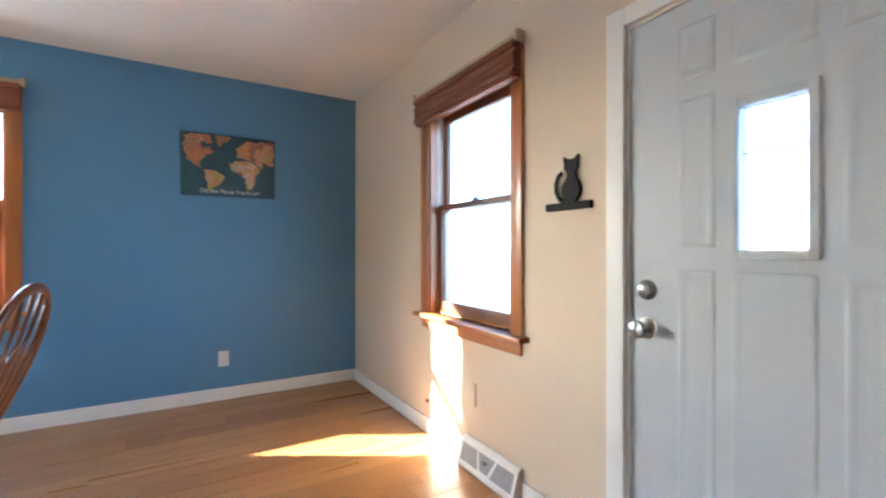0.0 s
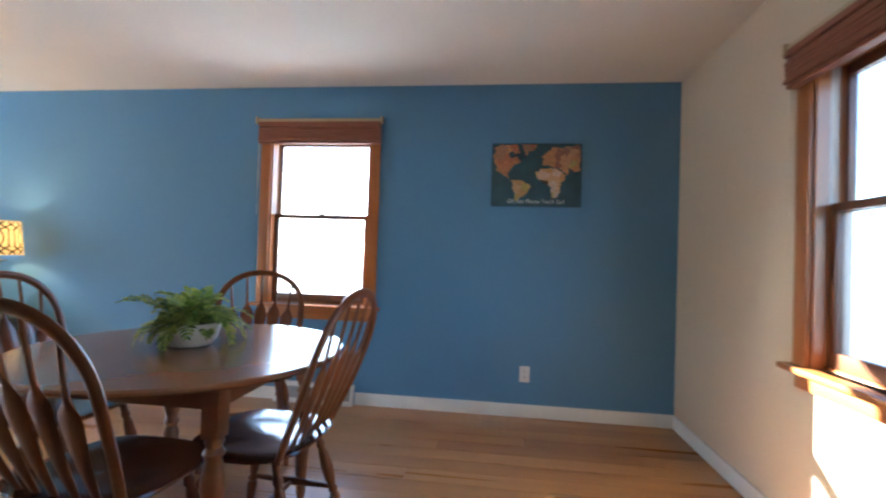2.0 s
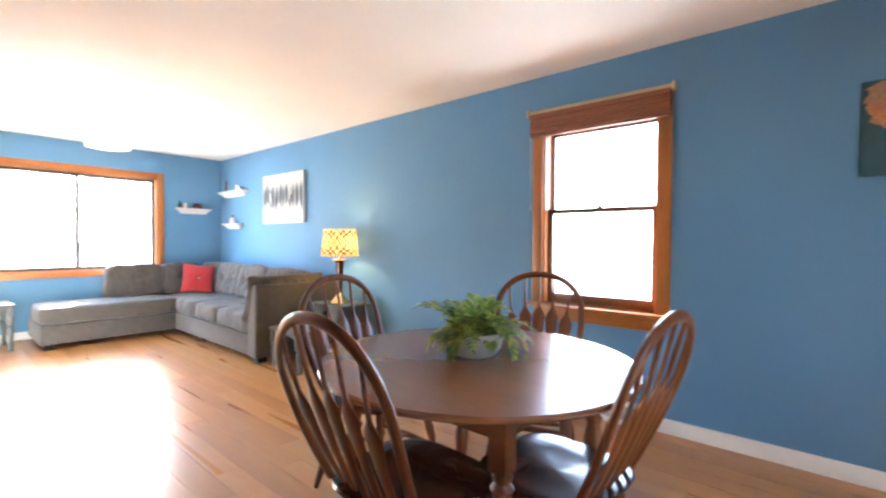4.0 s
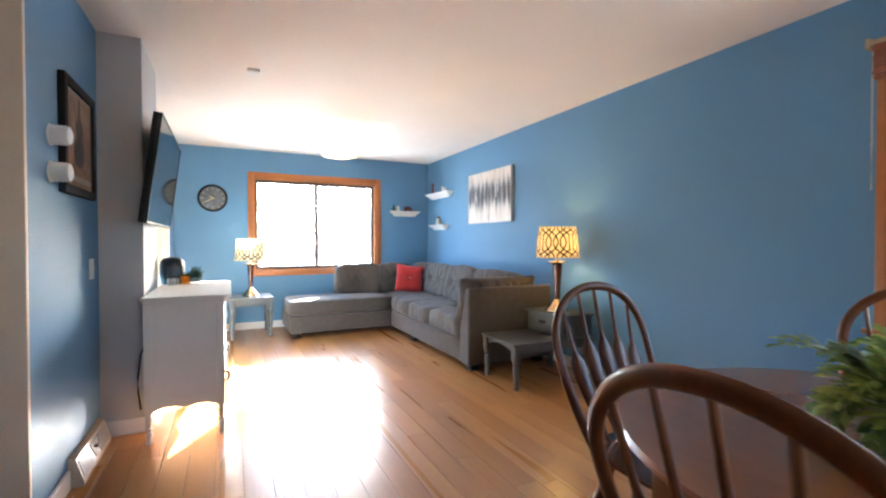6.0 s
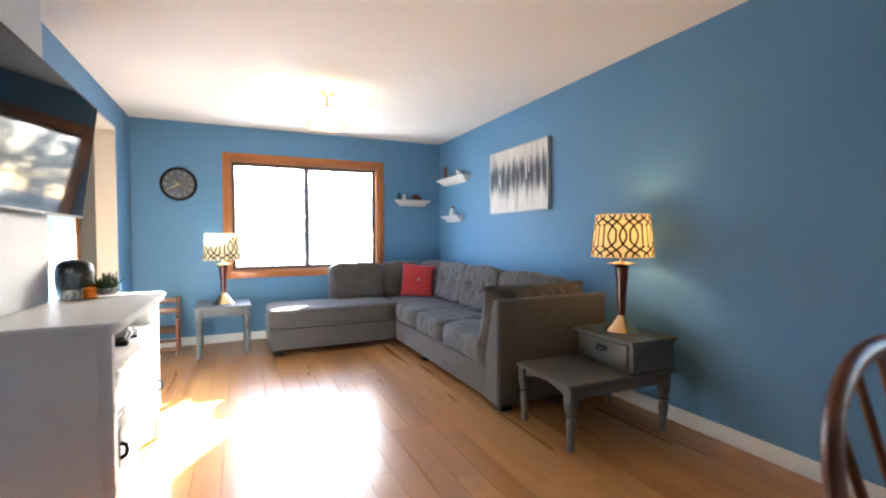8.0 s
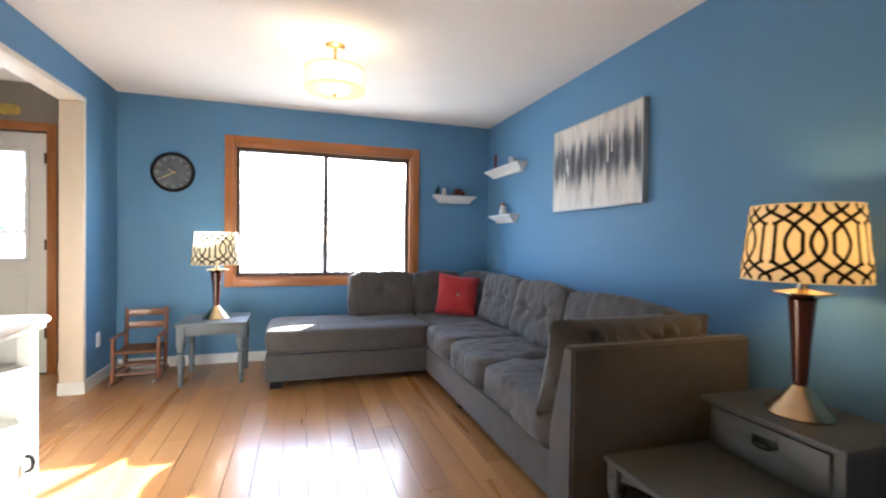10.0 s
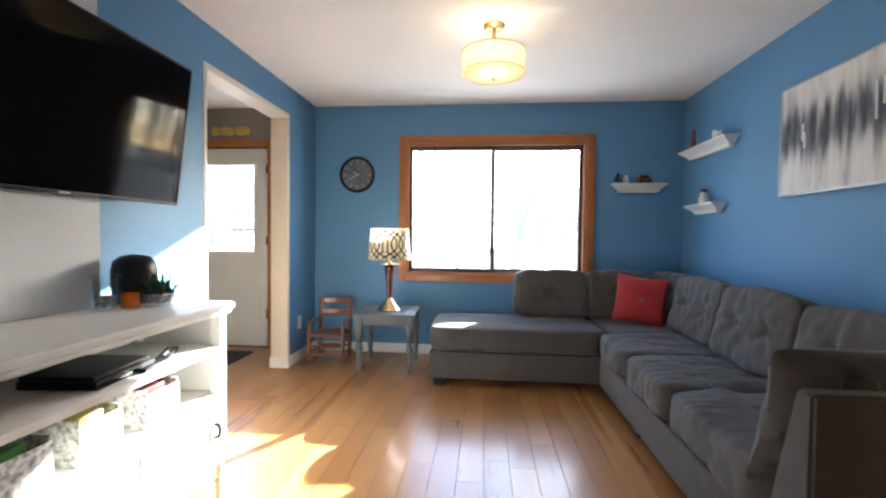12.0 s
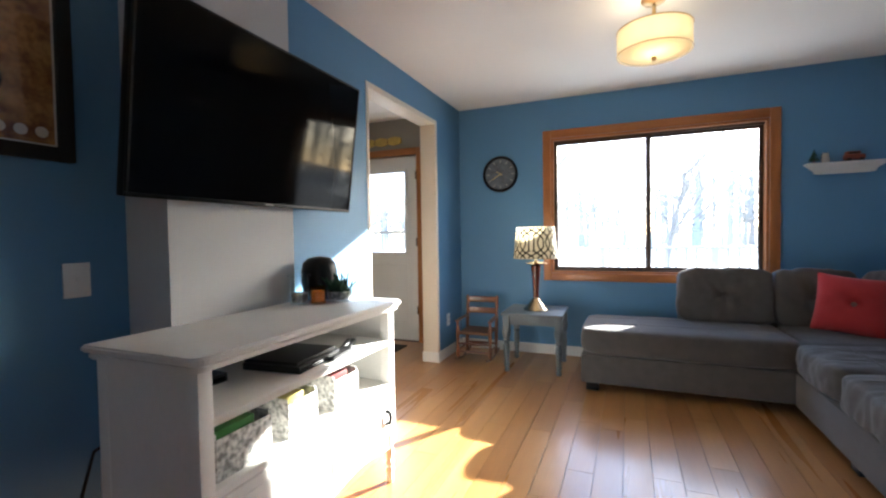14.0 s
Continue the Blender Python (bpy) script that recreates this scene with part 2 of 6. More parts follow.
def pillow(w, h, thick, seed=0, dent=0.0, n=22, corner=40.0, crease=0.0):
    """A stuffed pillow lying in x, y: thick in the middle, pinched to a seam all round."""
    bm = bmesh.new()
    for side in (1, -1):
        grid = []
        for i in range(n + 1):
            row = []
            for j in range(n + 1):
                u, v = 2 * i / n - 1, 2 * j / n - 1
                pin = 1 - 0.07 * (1 - abs(u) ** 2) * abs(v) ** 3 - 0.07 * (1 - abs(v) ** 2) * abs(u) ** 3
                z = thick / 2 * ((1 - abs(u) ** 2.4) * (1 - abs(v) ** 2.4)) ** 0.5
                z += crease * noise.noise(Vector((u * 9, v * 4, side * 3 + seed))) * (1 - max(abs(u), abs(v)) ** 6)
                top = max(abs(u), abs(v), 0.02)
                pin /= ((max(abs(u), 0.02) / top) ** corner + (max(abs(v), 0.02) / top) ** corner) ** (top ** 2 / corner)
                z -= dent * math.exp(-(u * u + v * v) / 0.02)
                z += 0.007 * noise.noise(Vector((u * 3, v * 3, side + seed))) * (1 - max(abs(u), abs(v)) ** 6)
                row.append(bm.verts.new((u * w / 2 * pin, v * h / 2 * pin, side * max(z, 0.001))))
            grid.append(row)
        for i in range(n):
            for j in range(n):
                f = (grid[i][j], grid[i + 1][j], grid[i + 1][j + 1], grid[i][j + 1])
                bm.faces.new(f if side > 0 else tuple(reversed(f)))
    bmesh.ops.remove_doubles(bm, verts=bm.verts, dist=0.003)
    return bm


def finish(bm, name, material, smooth=40):
    me = bpy.data.meshes.new(name)
    bm.to_mesh(me)
    bm.free()
    me.materials.append(material)
    if smooth:
        for p in me.polygons:
            p.use_smooth = max(abs(c) for c in p.normal) < 0.99999
        me.set_sharp_from_angle(angle=radians(smooth))
    return me


def part(name, bm, material, parent, label="", at=None, smooth=40):
    ob = new(name, finish(bm, name, material, smooth))
    ob.parent = parent
    if at is not None:
        ob.matrix_basis = at
    return tagged(ob, label) if label else ob


def thing(name, label, category, m=None, group="", kind=""):
    ob = new(name)
    ob.empty_display_size = 0.1
    if m is not None:
        ob.matrix_basis = m
    return tagged(ob, label, category, group, kind)


def solid(name, bm, material, label, category="", kind="", smooth=40, group=""):
    return tagged(new(name, finish(bm, name, material, smooth)), label, category, group, kind)


# ---- the shell of the place ----
H, XW, YS, YD, TH = 2.44, -8.64, -3.53, -3.62, 0.15
XE, YK = 0.0, -5.4
COL0, COL1, YC = -6.0, -5.38, -3.395


def wall(name, material, label, axis, at, out, lo, hi, holes=(), z1=H, th=TH):
    """A wall along x or y with its room face at the given place, thick to the out side, cut by holes (lo, hi, z0, z1)."""
    bm = bmesh.new()
    a, b = sorted((at, at + out * th))

    def piece(p, q, z0, zz):
        if q - p > 1e-4 and zz - z0 > 1e-4:
            box(bm, *((p, q, a, b) if axis == "x" else (a, b, p, q)), z0, zz)
    cur = lo
    for h0, h1, z0, zz in sorted(holes):
        piece(cur, h0, 0, z1)
        piece(h0, h1, 0, z0)
        piece(h0, h1, zz, z1)
        cur = h1
    piece(cur, hi, 0, z1)
    return solid(name, bm, material, label, kind="structure", smooth=0)


NWIN = (-3.05, -2.25, 0.745, 2.06)
EWIN = (-2.12, -1.33, 0.745, 1.985)
WWIN = (-2.60, -0.875, 0.79, 2.065)
EDOOR = (-3.66, -2.735, 0.0, 1.905)
WDOOR = (-4.93, -4.03, 0.0, 2.04)
OPENING = (-8.02, -6.88, 0.0, 2.18)
wall("wall_north", BLUE, "blue painted wall with a window", "x", 0.0, 1, XW - TH, XE + TH, [NWIN])
wall("wall_west", BLUE, "blue painted end wall with a wide window", "y", XW, -1, YS - 0.14, 0.0, [WWIN])
wall("wall_east", BEIGE, "beige painted wall with a window and the front door", "y", XE, 1, YK, 0.0, [EWIN, EDOOR])
wall("wall_south_living", BLUE, "blue painted wall with a wide cased opening", "x", YS, -1, XW, COL0, [OPENING], th=0.14)
solid("wall_chimney_chase", boxes((COL0, COL1, -3.80, YC, 0, H)), GREY_PAINT, "pale grey boxed-out chase on the wall", kind="structure", smooth=0)
wall("wall_south_dining", BLUE, "blue painted wall beside the grey chase", "x", YD, -1, COL1, -4.31, th=0.18)
solid("wall_end_trim", boxes((-4.31, -4.285, -3.81, YD + 0.012, 0, H, 0.004)), CREAM, "cream corner trim at the end of the blue wall", kind="structure")
# Added walls out of view; their dark paint keeps bounced light low.
wall("wall_kitchen_west", TAUPE, "plain unseen closing wall, dark to cut bounced light", "y", -4.31, -1, YK, -3.81, th=0.15)
wall("wall_kitchen_south", TAUPE, "plain unseen closing wall, dark to cut bounced light", "x", YK, -1, -4.46, XE + TH)
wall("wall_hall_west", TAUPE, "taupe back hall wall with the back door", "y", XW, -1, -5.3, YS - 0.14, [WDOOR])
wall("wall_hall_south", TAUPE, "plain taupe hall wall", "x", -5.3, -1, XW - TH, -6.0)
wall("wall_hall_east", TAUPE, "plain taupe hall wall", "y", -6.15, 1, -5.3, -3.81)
solid("ceiling", boxes((XW - TH, XE + TH, YK - TH, TH, H, H + 0.12)), CEILING, "off-white textured ceiling", kind="structure", smooth=0)
solid("subfloor", boxes((XW - TH, XE + TH, YK - TH, TH, -0.16, -0.012)), FLOOR_GAP, "dark base under the floor planks", kind="structure", smooth=0)

# cased opening to the hall: plain painted lining
for nm, spec in (("trim_opening_west", (-8.045, -8.0, YS - 0.145, YS + 0.006, 0, 2.20)), ("trim_opening_east", (-6.90, -6.872, YS - 0.145, YS + 0.006, 0, 2.20)), ("trim_opening_head", (-8.0, -6.90, YS - 0.145, YS + 0.006, 2.16, 2.20))):
    solid(nm, boxes(spec, bevel=0.004), CREAM, "cream painted lining of the hall opening", kind="structure")

# baseboards
BASE = 0.092
BASES = [("north_a", -8.64, -2.94, -0.014, 0), ("north_b", -2.30, 0, -0.014, 0), ("west", XW, XW + 0.014, YS, 0.0), ("east_a", -0.014, 0, -1.74, -0.014), ("east_b", -0.014, 0, -2.645, -2.20), ("south_a", XW + 0.014, -8.045, YS, YS + 0.014), ("south_b", -6.872, COL0, YS, YS + 0.014), ("chase_front", COL0, COL1 + 0.014, YC, YC + 0.014), ("chase_side", COL1, COL1 + 0.014, YD, YC), ("south_c", -4.76, -4.31, YD, YD + 0.014), ("hall_west", XW, XW + 0.014, -3.95, YS - 0.14), ("jamb", -8.06, -7.985, YS - 0.15, YS + 0.018)]
for nm, x0, x1, y0, y1 in BASES:
    solid("baseboard_" + nm, boxes((x0, x1, y0, y1, 0, BASE, 0.003)), WHITE, "white painted baseboard", kind="structure")


# ---- windows ----
def hung_window(name, label, m, w, z0, z1, blind, glass, skirt):
    """A wooden double-hung window; local x along the wall, y out of the room, glass toward +y."""
    win = thing(name, label, "window", m, kind="structure")
    h = w / 2
    c = 0.082
    part("casing", boxes((-h - c, -h, -0.018, 0.0, z0 - 0.02, z1 + c, 0.005), (h, h + c, -0.018, 0.0, z0 - 0.02, z1 + c, 0.005)), OAK, win, "stained oak side casings")
    part("head_casing", boxes((-h, h, -0.018, 0.0, z1, z1 + c, 0.005)), OAK_H, win)
    part("stool", boxes((-h - c - 0.035, h + c + 0.035, -0.062, 0.05, z0 - 0.026, z0, 0.008)), OAK_H, win, "stained oak window stool")
    part("apron", boxes((-h - c + 0.01, h + c - 0.01, -0.016, 0.0, z0 - skirt, z0 - 0.026, 0.006)), OAK_H, win)
    part("jamb_liner", boxes((-h, -h + 0.014, 0.0, 0.050, z0, z1), (h - 0.014, h, 0.0, 0.050, z0, z1)), OAK, win)
    part("sash_channel", boxes((-h, -h + 0.012, 0.050, 0.14, z0, z1), (h - 0.012, h, 0.050, 0.14, z0, z1)), CHANNEL, win, "pale sash channels")
    part("parting_stop", boxes((-h + 0.012, -h + 0.024, 0.089, 0.0965, z0 + 0.012, z1 - 0.022), (h - 0.024, h - 0.012, 0.089, 0.0965, z0 + 0.012, z1 - 0.022)), OAK, win)
    part("head_liner", boxes((-h + 0.014, h - 0.014, 0.0, 0.14, z1 - 0.022, z1)), OAK_H, win)
    part("sill_liner", boxes((-h + 0.014, h - 0.014, 0.05, 0.15, z0 - 0.01, z0 + 0.012)), OAK_H, win)
    mid = (z0 + z1) / 2 + 0.026
    i = h - 0.013
    for nm, y, a, b, bot, top, st in (("lower_sash", 0.054, z0 + 0.012, mid + 0.017, 0.062, 0.034, 0.036), ("upper_sash", 0.098, mid - 0.017, z1 - 0.022, 0.034, 0.045, 0.028)):
        s = part(nm, boxes((-i, -i + st, y, y + 0.034, a, b, 0.004), (i - st, i, y, y + 0.034, a, b, 0.004), (-i + st, i - st, y, y + 0.034, a, a + bot, 0.004), (-i + st, i - st, y, y + 0.034, b - top, b, 0.004)), SASH, win, "dark oak sash")
        g = part("pane", boxes((-i + st - 0.002, i - st + 0.002, y + 0.015, y + 0.019, a + bot - 0.002, b - top + 0.002)), glass, s)
    part("sash_lock", lathe([(0.004, 0), (0.022, 0), (0.022, 0.008), (0.012, 0.014), (0.01, 0.02)], 12, (0, 0.07, mid + 0.017)), ALU, win)
    part("blind_rail", boxes((-h - c - 0.02, h + c + 0.012, -0.055, -0.02, z1 + c + 0.01, z1 + c + 0.034, 0.003), (-h - c - 0.03, -h - c - 0.012, -0.065, -0.018, z1 + c - 0.005, z1 + c + 0.045, 0.003), (h + c + 0.002, h + c + 0.02, -0.065, -0.018, z1 + c - 0.005, z1 + c + 0.045, 0.003)), RAIL_TAN, win, "tan blind headrail with end brackets")
    for k in range(9):
        zz = z1 + c + 0.008 - k * (blind / 9)
        dy = 0.006 * (k % 2) + 0.004 * math.sin(k * 2.1)
        part("blind_fold", boxes((-h - c + 0.0, h + c, -0.066 - dy, -0.021, zz - blind / 9 + 0.0012, zz, 0.004)), BLIND, win)
    part("blind_cord", sweep([(-h - c - 0.012, -0.03, z1 + c), (-h - c - 0.013, -0.028, z1 - 0.4), (-h - c - 0.012, -0.03, z1 - 0.62)], 0.0022, seg=6), CREAM, win)
    return win


CHANNEL = surface("pale_sash_channel", (0.62, 0.50, 0.38), 0.5, vary=0.08, bump=0.05)
RAIL_TAN = surface("tan_rail_wood", (0.52, 0.40, 0.24), 0.5, vary=0.1, bump=0.05)
BLIND = surface("woven_wood_blind", (0.30, 0.10, 0.05), 0.6, vary=0.2, scale=10, bump=0.5, grain=60, stretch=(0.6, 1, 14))
hung_window("window_1", "oak double-hung window with a raised woven blind on the blue wall", pose((NWIN[0] + NWIN[1]) / 2, 0, 0), NWIN[1] - NWIN[0], NWIN[2], NWIN[3], 0.17, DIM_NORTH, 0.115)
hung_window("window_2", "oak double-hung window with a raised woven blind on the beige wall", pose(0, (EWIN[0] + EWIN[1]) / 2, 0, 0, 0, -90), EWIN[1] - EWIN[0], EWIN[2], EWIN[3], 0.17, DIM_EAST, 0.094)


def slider_window():
    y0, y1, z0, z1 = WWIN
    win = thing("window_3", "wide sliding window with stained oak casing and bronze frames", "window", kind="structure")
    x, c = XW, 0.075
    part("casing", boxes((x, x + 0.02, y0 - c, y0, z0 - c, z1 + c, 0.006), (x, x + 0.02, y1, y1 + c, z0 - c, z1 + c, 0.006)), OAK, win, "stained oak side casings")
    part("head_casing", boxes((x, x + 0.02, y0, y1, z1, z1 + c, 0.006)), OAK_H, win)
    part("sill_casing", boxes((x, x + 0.026, y0, y1, z0 - c, z0, 0.008)), OAK_H, win)
    part("jamb_liner", boxes((x - 0.14, x, y0, y0 + 0.02, z0, z1), (x - 0.14, x, y1 - 0.02, y1, z0, z1), (x - 0.14, x, y0 + 0.02, y1 - 0.02, z1 - 0.02, z1), (x - 0.14, x, y0 + 0.02, y1 - 0.02, z0, z0 + 0.016)), OAK_H, win)
    part("track", boxes((x - 0.11, x - 0.05, y0 + 0.02, y1 - 0.02, z0 + 0.016, z0 + 0.03, 0.002), (x - 0.11, x - 0.05, y0 + 0.02, y1 - 0.02, z1 - 0.036, z1 - 0.02, 0.002)), ALU, win)
    mid = -1.757
    for nm, a, b, xx in (("sliding_sash", y0 + 0.02, mid + 0.023, x - 0.075), ("fixed_sash", mid - 0.023, y1 - 0.02, x - 0.105)):
        za, zb = z0 + 0.03, z1 - 0.036
        s = part(nm, boxes((xx, xx + 0.024, a, a + 0.034, za, zb, 0.003), (xx, xx + 0.024, b - 0.034, b, za, zb, 0.003), (xx, xx + 0.024, a + 0.034, b - 0.034, za, za + 0.026, 0.003), (xx, xx + 0.024, a + 0.034, b - 0.034, zb - 0.026, zb, 0.003)), ALU, win, "dark bronze sash")
        g = part("pane", boxes((xx + 0.01, xx + 0.014, a + 0.024, b - 0.024, za + 0.024, zb - 0.024)), GLASS, s)
        g.visible_shadow = False
    for zz in (1.10, 1.72):
        part("latch", boxes((x - 0.05, x - 0.036, mid - 0.018, mid + 0.004, zz, zz + 0.045, 0.004)), ALU, win)


slider_window()


# ---- doors ----
def panel_ring(bm, y0, y1, z0, z1, x, s=-1):
    """A raised panel pressed into a door: a soft rolled moulding, a shallow valley and a raised field."""
    loops = []
    for inset, out in ((0.0, -0.001), (0.006, 0.0036), (0.014, 0.0042), (0.023, 0.0008), (0.031, 0.0003), (0.050, 0.0035), (0.054, 0.0037)):
        loops.append([bm.verts.new((x + s * out, y, z)) for y, z in ((y0 + inset, z0 + inset), (y1 - inset, z0 + inset), (y1 - inset, z1 - inset), (y0 + inset, z1 - inset))])
    for a, b in zip(loops, loops[1:]):
        for k in range(4):
            bm.faces.new((a[k], a[(k + 1) % 4], b[(k + 1) % 4], b[k]))
    bm.faces.new(loops[-1])
    bmesh.ops.recalc_face_normals(bm, faces=bm.faces[:])
    return bm


def front_door():
    y0, y1, _, zt = EDOOR
    d = thing("door_1", "white panelled front door with a small leaded glass light, closed", "door", kind="structure")
    x = 0.012
    g0, g1, gz0, gz1 = -3.242, -3.083, 1.134, 1.536
    f = 0.026
    leaf = part("leaf", boxes((x, x + 0.045, y0 + 0.006, g0, 0.008, zt - 0.005), (x, x + 0.045, g1, y1 - 0.006, 0.008, zt - 0.005), (x, x + 0.045, g0, g1, 0.008, gz0), (x, x + 0.045, g0, g1, gz1, zt - 0.005)), DOOR_WHITE, d)
    for k, (a, b) in enumerate(((-3.02, -2.905), (-3.262, -3.062), (-3.52, -3.31))):
        part("panel", panel_ring(bmesh.new(), a, b, 0.20, 1.075, x), DOOR_WHITE, leaf)
        if k != 1:
            part("panel", panel_ring(bmesh.new(), a, b, 1.14, 1.60, x), DOOR_WHITE, leaf)
        part("panel", panel_ring(bmesh.new(), a, b, 1.66, 1.83, x), DOOR_WHITE, leaf)
    part("glass_frame", boxes((x - 0.009, x, g0 - f, g0, gz0 - f, gz1 + f, 0.005), (x - 0.009, x, g1, g1 + f, gz0 - f, gz1 + f, 0.005), (x - 0.009, x, g0, g1, gz0 - f, gz0, 0.005), (x - 0.009, x, g0, g1, gz1, gz1 + f, 0.005)), DOOR_WHITE, leaf)
    g = part("pane", boxes((x + 0.02, x + 0.026, g0, g1, gz0, gz1)), DIM_EAST, leaf)
    for zz in (1.265, 1.405):
        part("lead_bar", boxes((x + 0.014, x + 0.019, g0, g1, zz - 0.002, zz + 0.002)), METAL, leaf)
    kx = pose(0, 0, 0, 0, -90, 0)
    part("deadbolt", lathe([(0.034, 0), (0.034, 0.006), (0.026, 0.014), (0.02, 0.016), (0.018, 0.026), (0.004, 0.028)], 24, (x, -2.80, 1.0), kx), METAL, leaf, "brushed nickel deadbolt")
    part("door_knob", lathe([(0.036, 0), (0.036, 0.006), (0.018, 0.012), (0.013, 0.03), (0.024, 0.038), (0.031, 0.052), (0.028, 0.068), (0.012, 0.074)], 24, (x, -2.80, 0.872), kx), METAL, leaf, "brushed nickel knob")
    part("casing", boxes((-0.018, 0, y1 + 0.006, y1 + 0.080, 0, zt + 0.07, 0.006), (-0.018, 0, y0 - 0.080, y0 - 0.006, 0, zt + 0.07, 0.006), (-0.018, 0, y0 - 0.006, y1 + 0.006, zt + 0.006, zt + 0.07, 0.006)), WHITE, d, "white painted casing")
    part("jamb", boxes((0, 0.15, y1 - 0.004, y1 + 0.0, 0, zt), (0, 0.15, y0, y0 + 0.004, 0, zt), (0, 0.15, y0 + 0.004, y1 - 0.004, zt - 0.004, zt)), WHITE, d)
    part("threshold", boxes((-0.01, 0.15, y0 + 0.004, y1 - 0.004, 0.0, 0.008, 0.002)), METAL, d)


front_door()


def back_door():
    y0, y1, _, zt = WDOOR
    x = XW - 0.03
    d = thing("door_2", "white back door with a large glass light and oak casing, closed", "door", kind="structure")
    g0, g1, gz0, gz1 = -4.77, -4.19, 0.985, 1.865
    leaf = part("leaf", boxes((x - 0.04, x, y0 + 0.006, g0, 0.008, zt - 0.005), (x - 0.04, x, g1, y1 - 0.006, 0.008, zt - 0.005), (x - 0.04, x, g0, g1, 0.008, gz0), (x - 0.04, x, g0, g1, gz1, zt - 0.005)), WHITE, d)
    part("glass_frame", boxes((x, x + 0.012, g0 - 0.03, g0, gz0 - 0.03, gz1 + 0.03, 0.004), (x, x + 0.012, g1, g1 + 0.03, gz0 - 0.03, gz1 + 0.03, 0.004), (x, x + 0.012, g0, g1, gz0 - 0.03, gz0, 0.004), (x, x + 0.012, g0, g1, gz1, gz1 + 0.03, 0.004)), WHITE, leaf)
    g = part("pane", boxes((x - 0.024, x - 0.018, g0, g1, gz0, gz1)), GLASS, leaf)
    g.visible_shadow = False
    part("sash_bar", boxes((x - 0.014, x - 0.004, g0, g1, 1.195, 1.215, 0.002)), WHITE, leaf)
    part("panel", panel_ring(bmesh.new(), -4.80, -4.16, 0.2, 0.86, x, 1), WHITE, leaf)
    for zz in (0.3, 1.05, 1.78):
        part("hinge", boxes((x, x + 0.008, y1 - 0.03, y1 + 0.004, zz, zz + 0.09, 0.002)), ALU, leaf)
    part("casing", boxes((XW, XW + 0.018, y1 + 0.004, y1 + 0.075, 0, zt + 0.075, 0.005), (XW, XW + 0.018, y0 - 0.075, y0 - 0.004, 0, zt + 0.075, 0.005)), OAK, d, "stained oak casing")
    part("head_casing", boxes((XW, XW + 0.018, y0 - 0.004, y1 + 0.004, zt + 0.004, zt + 0.075, 0.005)), OAK_H, d)
    part("jamb", boxes((XW - 0.15, XW, y1, y1 + 0.004, 0, zt), (XW - 0.15, XW, y0 - 0.004, y0, 0, zt), (XW - 0.15, XW, y0, y1, zt, zt + 0.004)), OAK, d)
    part("threshold", boxes((XW - 0.15, XW + 0.01, y0, y1, 0.0, 0.008, 0.002)), ALU, d)


back_door()


# ---- dining chairs ----
LEG = [(0.011, 0), (0.014, 0.05), (0.017, 0.22), (0.020, 0.34), (0.014, 0.37), (0.020, 0.40), (0.013, 0.44), (0.020, 0.50), (0.024, 0.62), (0.019, 0.74), (0.013, 0.80), (0.019, 0.83), (0.014, 0.87), (0.017, 1.0)]
STRETCH = [(0.008, 0), (0.011, 0.2), (0.017, 0.5), (0.011, 0.8), (0.008, 1)]


def arrow_slat(x, lean, z0, z1, y0, y1):
    """A slim spindle that widens to an arrow in its upper half, from the seat to the bow."""
    n = 26
    pts, tap = [], []
    for k in range(n + 1):
        u = k / n
        pts.append((x * (1 + lean * u), y0 + (y1 - y0) * u - 0.02 * math.sin(math.pi * u), z0 + (z1 - z0) * u))
        if u < 0.56:
            f = 0.8 + 2.4 * (u / 0.56) ** 0.8
        elif u < 0.66:
            f = 3.2 - 25 * (u - 0.56)
        else:
            f = 0.7 - 0.4 * (u - 0.66)
        tap.append(f)
    return sweep(pts, 0.0122, 0.0068, seg=8, up=(0, 1, 0.2), taper=tap)


